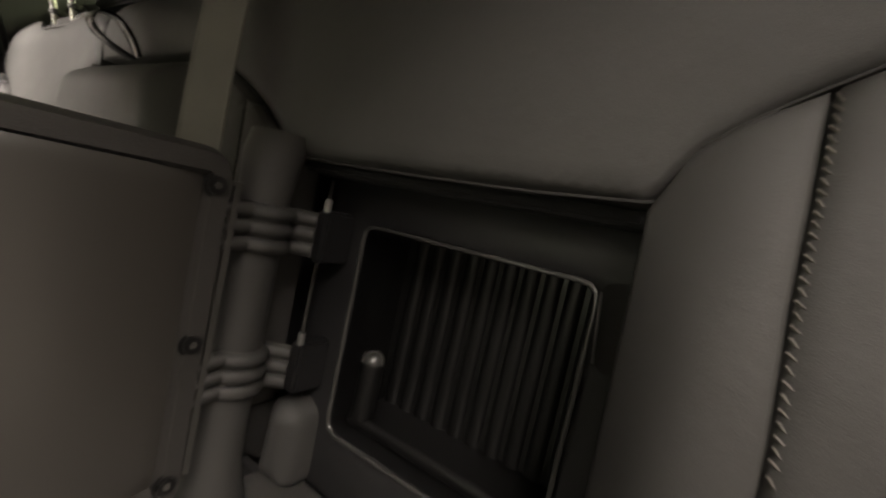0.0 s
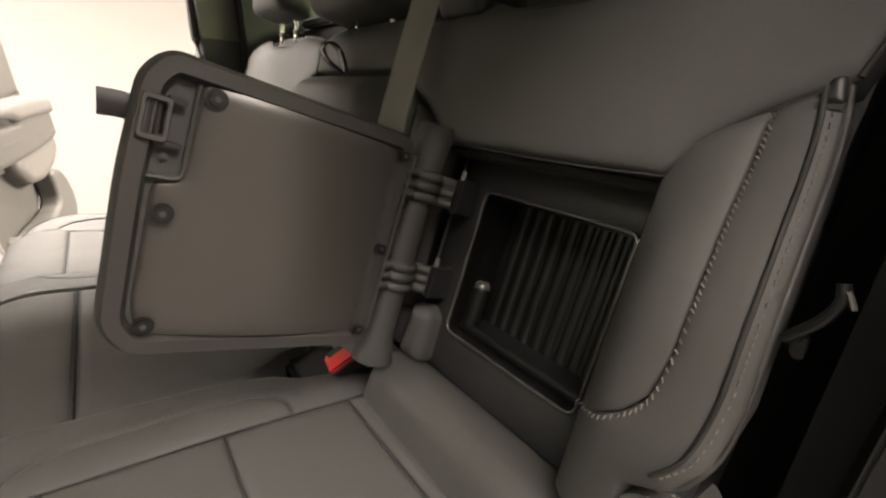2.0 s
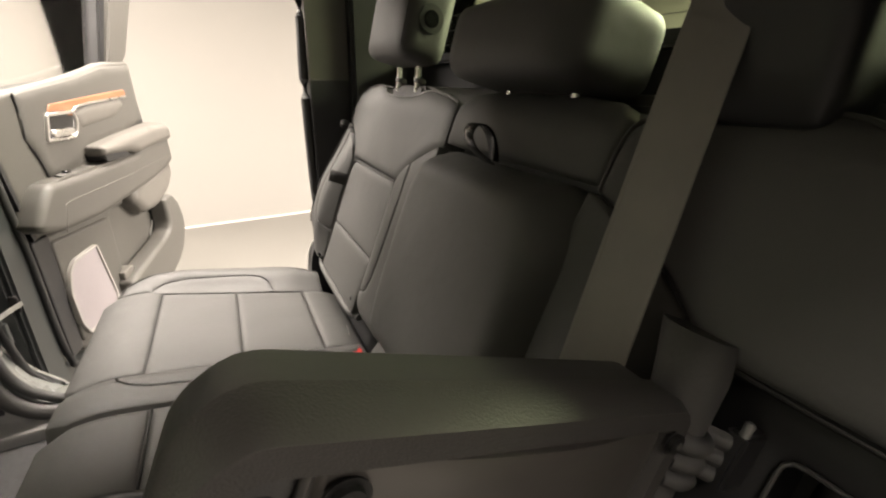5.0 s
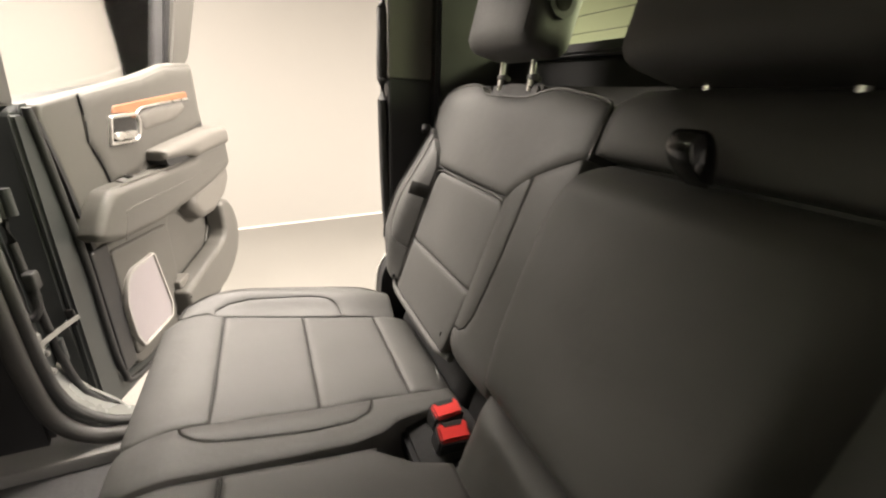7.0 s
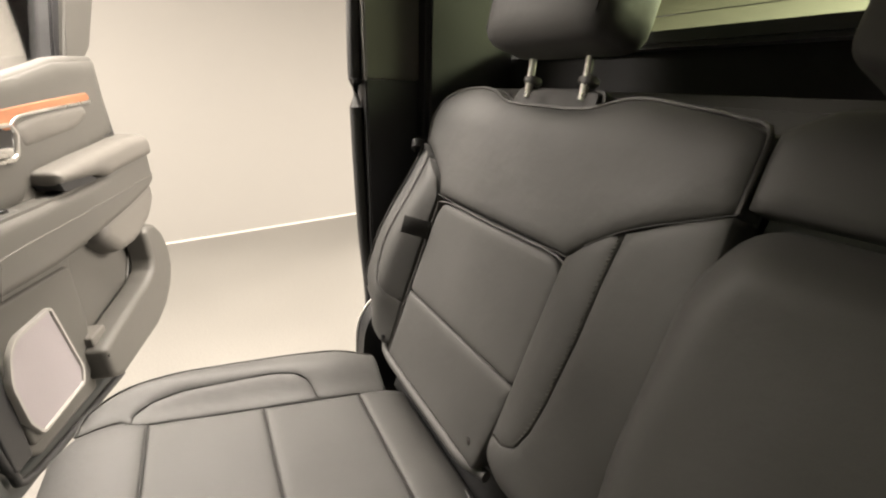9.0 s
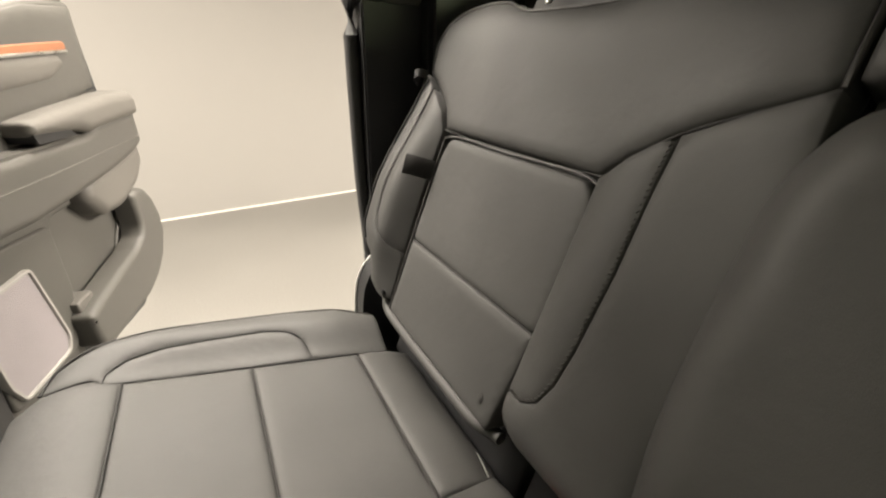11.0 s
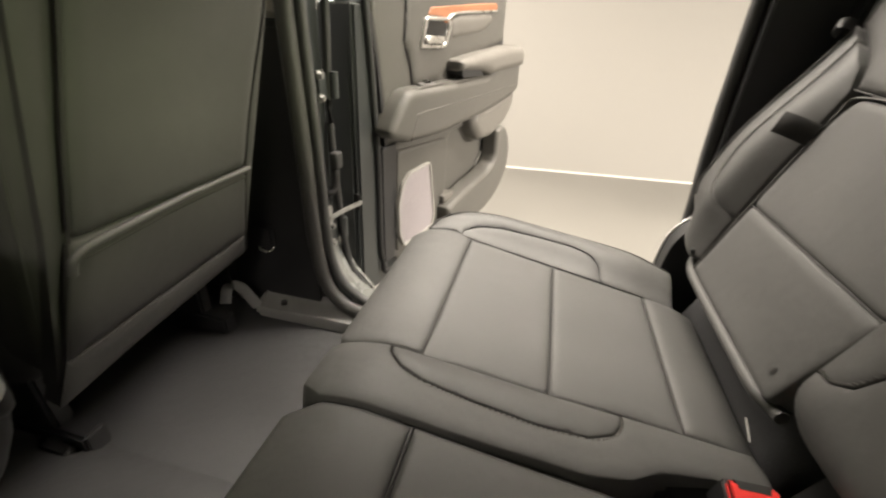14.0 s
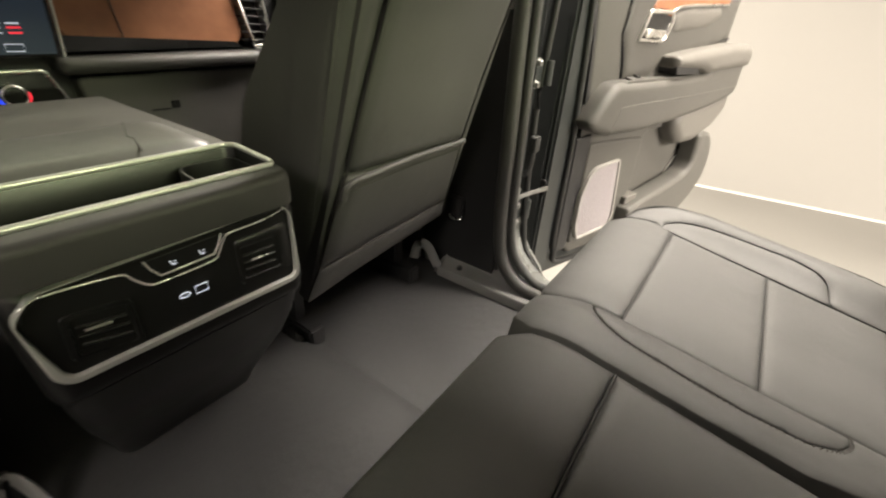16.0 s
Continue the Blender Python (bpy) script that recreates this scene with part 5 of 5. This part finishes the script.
vent = part("dash_vent", ring_prism([(.628, .632), (.70, .632), (.675, .80), (.585, .80)], [(.632, .645), (.69, .645), (.668, .785), (.597, .785)], DF, -0.03, 0.010, 0.003), CHROME, dash, "chrome-framed side air vent")
part("vent_core", prism([(.630, .64), (.692, .64), (.67, .79), (.595, .79)], DF, -0.05, -0.028, 0), BLACK, vent)
for i in range(6):
    part("vent_slat", block(0.60, 0.685, 1.600, 1.624, 0.655 + i * 0.021, 0.659 + i * 0.021, 0.001, 1), BLACK, vent)
screen = part("display", prism(rounded([(-.18, .625), (.146, .625), (.158, .80), (-.18, .80)], 0.008, 3), DF, -0.03, 0.012, 0.003), GLOSSBLACK, dash, "dark central touch display")
part("display_glass", prism([(-.17, .632), (.138, .632), (.149, .79), (-.17, .79)], DF, 0.010, 0.0135, 0), SCREEN, screen)
part("display_edge", tube(lift([(.150, .622, 0), (.163, .80, 0)], DF, 0.012), 0.003, 8), CHROME, screen)
part("display_button", tube([DF @ Vector(p) for p in ((.055, .638, .0142), (.085, .638, .0142), (.085, .652, .0142), (.055, .652, .0142))], 0.001, 6, True), GLOW_WHITE, screen)
for i, z in enumerate((.672, .682, .69)):
    part("display_row", block(0.07, 0.092, 1.5850, 1.5862, z, z + 0.003, 0), GLOW_RED if i < 2 else GLOW_WHITE, screen)
    part("display_row", block(0.03, 0.060, 1.5850, 1.5862, z, z + 0.002, 0), GLOW_WHITE, screen)
CL = rounded([(-.14, .45), (.158, .45), (.146, .49), (.104, .598), (-.10, .598)], 0.012, 3)
clim = part("climate_panel", prism(CL, DF, -0.06, 0.010, 0.004), GLOSSBLACK, dash, "gloss black climate panel")
part("climate_frame", tube(lift(smooth_path([(p[0], p[1], 0) for p in CL], 1, True), DF, 0.011), 0.0045, 8, True), CHROME, clim, "satin-chrome climate frame")
knob = part("climate_knob", disc(DF @ Vector((.036, .552, .018)), (0, -1, 0), 0.022, 0.02, 24, 0.003), GLOSSBLACK, clim, "round climate knob")
part("knob_ring", tube([DF @ Vector((.036 + .021 * math.cos(a), .552 + .021 * math.sin(a), .028)) for a in np.linspace(0, 2 * math.pi, 28)[:-1]], 0.0022, 6, True), CHROME, knob)
part("knob_cold", tube([DF @ Vector((.036 + .027 * math.cos(a), .552 + .027 * math.sin(a), .0125)) for a in np.linspace(2.6, 4.5, 12)], 0.003, 6), GLOW_BLUE, knob, "blue temperature arc")
part("knob_warm", tube([DF @ Vector((.036 + .027 * math.cos(a), .552 + .027 * math.sin(a), .0125)) for a in np.linspace(4.9, 6.4, 12)], 0.003, 6), GLOW_RED, knob, "red temperature arc")
for i in range(5):
    part("climate_key", block(-.02 + i * .028, -.006 + i * .028, 1.588, 1.591, .474, .4765, 0), GLOW_WHITE, clim)

# ---- passenger-side rear door, standing open ----
TURN_D = radians(17.5)
DM = frame_matrix((1.009, 0.682, 0), (math.cos(TURN_D), -math.sin(TURN_D), 0), (0, 0, 1), (-math.sin(TURN_D), -math.cos(TURN_D), 0))
door = thing("rear_door", 0.93, 0.75, 0.0, "wide open grey truck rear door with copper trim, armrest and speaker", "car door")
SHELL = rounded([(-.05, -.02), (.82, -.02), (.90, .12), (.905, .45), (.845, .93), (-.045, .83), (-.06, .3)], 0.05, 5)
part("shell", prism(SHELL, DM, -0.13, -0.028, 0.012, 3), PAINT, door, "grey painted door shell")
part("hinge_face", prism(rounded([(-.052, .0), (.03, .0), (.03, .82), (-.046, .82)], 0.01, 3), DM, -0.125, -0.010, 0.01, 3), PAINT, door)
part("front_seal", tube(lift(smooth_path([(-.006, .83, 0), (.008, .70, 0), (.020, .55, 0), (.030, .40, 0), (.032, .20, 0), (.045, .08, 0), (.10, .02, 0), (.5, .0, 0)], 4), DM, -0.006), 0.010, 8), RUBBER, door, "black rubber door edge seal")
TRIM = [(.010, .80), (.020, .838), (.14, .858), (.28, .880), (.42, .904), (.53, .928), (.61, .948), (.70, .958), (.80, .962), (.806, .88), (.806, .72), (.85, .66), (.87, .46), (.43, .44), (.405, .38), (.395, .16), (.37, .045), (.12, .045), (.075, .10), (.068, .20), (.066, .44), (.036, .67)]
panel = part("trim_panel", slab(rounded(TRIM, 0.015, 3), DM, -0.035, 0.0, 0.012, 0.013), DOORTRIM, door, "grey moulded door trim")
part("front_edge_trim", prism([(.000, .80), (.012, .80), (.038, .67), (.068, .44), (.070, .20), (.060, .20), (.056, .44), (.026, .67)], DM, -0.03, 0.002, 0.002), BLACK, panel)
UPP = rounded([(.165, .70), (.140, .735), (.150, .855), (.42, .897), (.60, .938), (.79, .95), (.796, .735), (.70, .712), (.40, .672), (.33, .625), (.19, .612)], 0.012, 3)
part("upper_insert", puff(UPP, DM, 0.008, 0.015, lambda u, v: 0.001, 0.01, 0.02), DOORTRIM, panel)
for p in ([(.142, .735), (.150, .79), (.148, .857)], [(.15, .72), (.175, .66), (.185, .615)]):
    part("panel_groove", tube(lift(smooth_path([(a, b, 0) for a, b in p], 4), DM, 0.003), 0.0028, 6), BLACK, panel)
part("groove", tube(lift([(.38, .674, 0), (.60, .715, 0), (.80, .735, 0)], DM, 0.004), 0.003, 6), BLACK, panel)
BEAM = rounded([(.010, .512), (.055, .575), (.100, .615), (.30, .617), (.60, .626), (.66, .655), (.885, .665), (.892, .555), (.84, .535), (.70, .510), (.50, .485), (.30, .468), (.10, .472), (.03, .492)], 0.02, 4)
beam = part("armrest_beam", slab(BEAM, DM, -0.01, 0.058, 0.022, 0.013), DOORTRIM, door, "moulded grey armrest beam")
part("beam_crease", tube(lift(smooth_path([(.105, .470, 0), (.135, .535, 0), (.17, .552, 0), (.50, .562, 0), (.88, .580, 0)], 5), DM, 0.0578), 0.0014, 6), DOORTRIM_LIGHT, beam)
part("armrest_top", prism([(.12, .600), (.60, .612), (.60, .6275), (.37, .624), (.16, .6185), (.12, .616)], DM, -0.005, 0.046, 0.008, 3), DOORTRIM, beam)
sw = part("switch_bezel", cushion_block(-.040, .040, -.012, .012, -.004, .004, .0035, frame_matrix(DM @ Vector((.225, .6215, .026)), (math.cos(TURN_D), -math.sin(TURN_D), 0), (0.29, 0.93, 0.2), (0, 0, 1)), 4), DARKTRIM, door, "window switch bezel")
part("window_switch", cushion_block(-.012, .012, -.008, .008, 0, .009, .003, frame_matrix(DM @ Vector((.228, .624, .026)), (math.cos(TURN_D), -math.sin(TURN_D), 0), (0.29, 0.93, 0.2), (0, 0, 1)), 3), GLOSSBLACK, sw)
PAD = rounded([(.374, .650), (.372, .684), (.50, .700), (.75, .722), (.87, .722), (.895, .70), (.895, .648), (.66, .634), (.60, .628), (.55, .642)], 0.012, 4)
part("armrest_pad", slab(PAD, DM, -0.01, 0.072, 0.028, 0.013), DOORTRIM_LIGHT, door, "soft grey armrest pad")
part("cup_bulge", slab(rounded([(.590, .385), (.515, .455), (.53, .51), (.88, .56), (.885, .49), (.82, .43), (.70, .385)], 0.025, 4), DM, -0.03, 0.050, 0.034), DOORTRIM_LIGHT, door, "grey moulded cup bulge")
part("pull_gap", prism(rounded([(.39, .632), (.54, .632), (.52, .648), (.378, .660)], 0.006, 3), DM, -0.005, 0.060, 0.004), BLACK, door)
# handle, copper strip
HB = rounded([(.207, .718), (.236, .800), (.362, .802), (.375, .775), (.355, .728), (.335, .716)], 0.012, 4)
handle = part("handle_bezel", ring_prism(HB, inset(HB, 0.010), DM, 0.0, 0.016, 0.003), CHROME, door, "satin-chrome inner door handle")
part("handle_well", prism(inset(HB, 0.008), DM, 0.002, 0.0105, 0), GLOSSBLACK, handle)
part("handle_lever", slab(rounded([(.232, .738), (.238, .752), (.335, .750), (.330, .730), (.245, .728)], 0.006, 3), DM, 0.006, 0.022, 0.006, 0.006), CHROME, handle)
part("chrome_strip", tube(lift(smooth_path([(.362, .798, 0), (.39, .812, 0), (.45, .819, 0), (.60, .829, 0), (.70, .835, 0)], 4), DM, 0.010), 0.004, 8), CHROME, handle)
part("copper_strip", slab(rounded([(.246, .803), (.262, .824), (.50, .845), (.692, .860), (.704, .852), (.700, .836), (.60, .831), (.45, .821), (.385, .811), (.365, .786), (.335, .786), (.330, .803)], 0.006, 3), DM, 0.0, 0.012, 0.004, 0.006), COPPER, door, "copper-toned wood trim strip")
part("grip_recess", puff(rounded([(.385, .742), (.375, .795), (.45, .812), (.66, .825), (.675, .80), (.60, .765)], 0.015, 3), DM, 0.006, 0.012, lambda u, v: 0.007, 0.01, 0.015), DOORTRIM_LIGHT, door)
part("front_return", slab(rounded([(.040, .075), (.034, .46), (.108, .468), (.104, .30), (.098, .075)], 0.012, 3), DM, -0.020, 0.006, 0.006, 0.008), BLACK, door, "black lower front edge of the door trim")
# speaker
GR = rounded([(.278, .372), (.150, .362), (.118, .335), (.095, .27), (.100, .16), (.125, .105), (.30, .115), (.318, .16)], 0.016, 4)
grille = part("speaker_grille", prism(inset(GR, 0.006), DM, 0.0, 0.016, 0.003), MESH, door, "pale perforated speaker grille")
part("grille_frame", ring_prism(GR, inset(GR, 0.010), DM, 0.0, 0.021, 0.003), SPEAKERRIM, grille, "light grey grille frame")
part("lower_mount", slab(rounded([(.100, .09), (.100, .44), (.40, .43), (.40, .25), (.345, .10)], 0.02, 3), DM, -0.005, 0.010, 0.008, 0.006), DOORTRIM, door)
# map pocket
LIP = [(.745, .425), (.800, .415), (.842, .37), (.868, .30), (.866, .23), (.82, .160), (.75, .110), (.66, .078), (.40, .060), (.355, .085), (.345, .185), (.42, .206), (.54, .230), (.65, .250), (.708, .272), (.724, .305), (.720, .36), (.715, .41)]
part("map_pocket", slab(rounded(LIP, 0.012, 3), DM, -0.005, 0.062, 0.018, 0.013), DOORTRIM, door, "moulded map pocket lip")
part("pocket_floor", prism([(.36, .13), (.66, .13), (.66, .16), (.36, .16)], DM, -0.017, 0.04, 0.002), BLACK, door)
part("pocket_back", prism(rounded([(.36, .06), (.36, .46), (.86, .47), (.87, .40), (.885, .30), (.88, .22), (.80, .12), (.69, .065)], 0.02, 3), DM, -0.0275, -0.018, 0), DOORTRIM, door, "grey back of the map pocket")
part("pocket_clip", slab(rounded([(.36, .19), (.43, .195), (.43, .225), (.36, .22)], 0.006, 3), DM, -0.018, 0.03, 0.006, 0.006), DOORTRIM_LIGHT, door)
part("pocket_rib", tube(lift(smooth_path([(.60, .16, 0), (.68, .25, 0), (.74, .33, 0), (.78, .40, 0)], 4), DM, -0.016), 0.006, 8), DOORTRIM, door)
# window frame and glass
part("window_post", prism([(.672, .943), (.712, .945), (.868, 1.30), (.812, 1.30)], DM, -0.09, -0.035, 0.006), BLACK, door)
part("rear_post", prism([(.700, .943), (.806, .955), (.845, .985), (.972, 1.20), (1.03, 1.30), (.862, 1.30), (.80, 1.168), (.705, .965)], DM, -0.09, -0.02, 0.008, 3), DOORTRIM, door, "grey window frame cover")
part("front_post", prism([(-.045, .83), (.0, .835), (.05, 1.30), (.0, 1.30)], DM, -0.09, -0.03, 0.008), DARKTRIM, door)
part("top_rail", prism([(.0, 1.29), (.96, 1.29), (.95, 1.35), (.01, 1.35)], DM, -0.09, -0.03, 0.008), DARKTRIM, door)
pane = part("window_pane", prism([(-.02, .82), (.70, .935), (.84, 1.30), (.03, 1.30)], DM, -0.066, -0.060, 0), GLASS_CLEAR, door, "clear door glass")
pane.visible_shadow = False
part("latch_screw", disc(DM @ Vector((.35, .165, .064)), (-.3, -.95, 0), .005, .004), GLOSSBLACK, door)
# jamb hardware
hard = part("door_check", block(0.840, 0.872, 0.742, 0.764, 0.290, 0.338, 0.004), DULLSTEEL, cab, "steel door check strap")
part("check_arm", strap([(0.846, 0.741, 0.312), (0.905, 0.722, 0.317), (0.962, 0.700, 0.320)], (0, 0.1, 1), 0.013, 0.004), DULLSTEEL, hard)
part("check_slot", cushion_block(-.024, .024, -.028, .028, -.004, .004, .0035, frame_matrix(DM @ Vector((-.053, .318, -.035)), (0, 0, 1), (math.sin(TURN_D), math.cos(TURN_D), 0), (-1, 0, 0)), 4), PIPING, hard)
for z in (0.64, 0.262):
    h = part("door_hinge", block(0.85, 0.912, 0.744, 0.764, z - 0.034, z + 0.034, 0.006), PAINT, cab, "grey door hinge with steel bolts")
    part("hinge_knuckle", tube([(0.905, 0.732, z - 0.030), (0.905, 0.732, z + 0.030)], 0.011, 12), PAINT, h)
    for dz in (-0.024, 0.026):
        b_ = part("hinge_bolt", disc((0.850, 0.735, z + dz), (0, -1, 0), 0.0085, 0.012, 6, 0.002), BOLT, h)
        part("bolt_washer", disc((0.850, 0.739, z + dz), (0, -1, 0), 0.0115, 0.003, 16, 0.001), BOLT, b_)
boot = thing("wiring_boot", 0.875, 0.73, 0.38, "ribbed black rubber wiring boot at the hinge", "wiring")
hose = smooth_path([(0.842, 0.745, 0.382), (0.853, 0.733, 0.384), (0.866, 0.728, 0.398), (0.874, 0.728, 0.425), (0.880, 0.728, 0.452)], 8)
part("hose", tube(hose, 0.0085, 10), RUBBER, boot)
for i in range(3, len(hose) - 6, 2):
    t_ = (hose[i + 1] - hose[i - 1]).normalized()
    part("hose_ring", disc(hose[i], t_, 0.0112, 0.003, 14, 0.001), RUBBER, boot)
part("boot_socket", cushion_block(-.016, .016, -.012, .012, -.022, .022, .006, Matrix.Translation((0.882, 0.729, 0.462)), 4), RUBBER, boot)
anch = thing("belt_anchor", 0.79, 0.905, 0.222, "chromed lower belt anchor on the black pillar lining", "belt anchor")
part("anchor_loop", tube(smooth_path([(0.794, 0.884, 0.232), (0.783, 0.888, 0.219), (0.780, 0.906, 0.215), (0.783, 0.924, 0.219), (0.794, 0.928, 0.232)], 5), 0.0032, 8), CHROME, anch)
part("anchor_cover", block(0.781, 0.799, 0.878, 0.934, 0.222, 0.287, 0.006), BLACK, anch)
single("trim_clip", disc((0.770, 0.865, 0.0605), (0, 0, 1), 0.009, 0.012, 12), BLACK, "small black push clip in the sill cover", "clip")
# driver-side jamb: hanging belt tongue, its steel coloured black for the shade
tong = thing("belt_tongue", -0.737, -0.10, 0.63, "steel seat-belt tongue coloured black for the shade of the jamb", "seat belt")
part("tongue_plate", tube(smooth_path([(-.722, -.100, .658), (-.729, -.098, .668), (-.736, -.097, .679), (-.740, -.098, .692), (-.738, -.100, .702)], 4), 0.0034, 8), TUB, tong)
part("tongue_tip", tube([(-.741, -.097, .699), (-.746, -.096, .690)], 0.0018, 6), DARKTRIM, tong)
TP = frame_matrix((0, -0.10, 0), (1, 0, 0), (0, 0, 1), (0, 1, 0))
part("tongue_grip", prism(rounded([(-.734, .648), (-.728, .648), (-.725, .660), (-.733, .664)], 0.003, 3), TP, -0.006, 0.003, 0.002), TUB, tong)
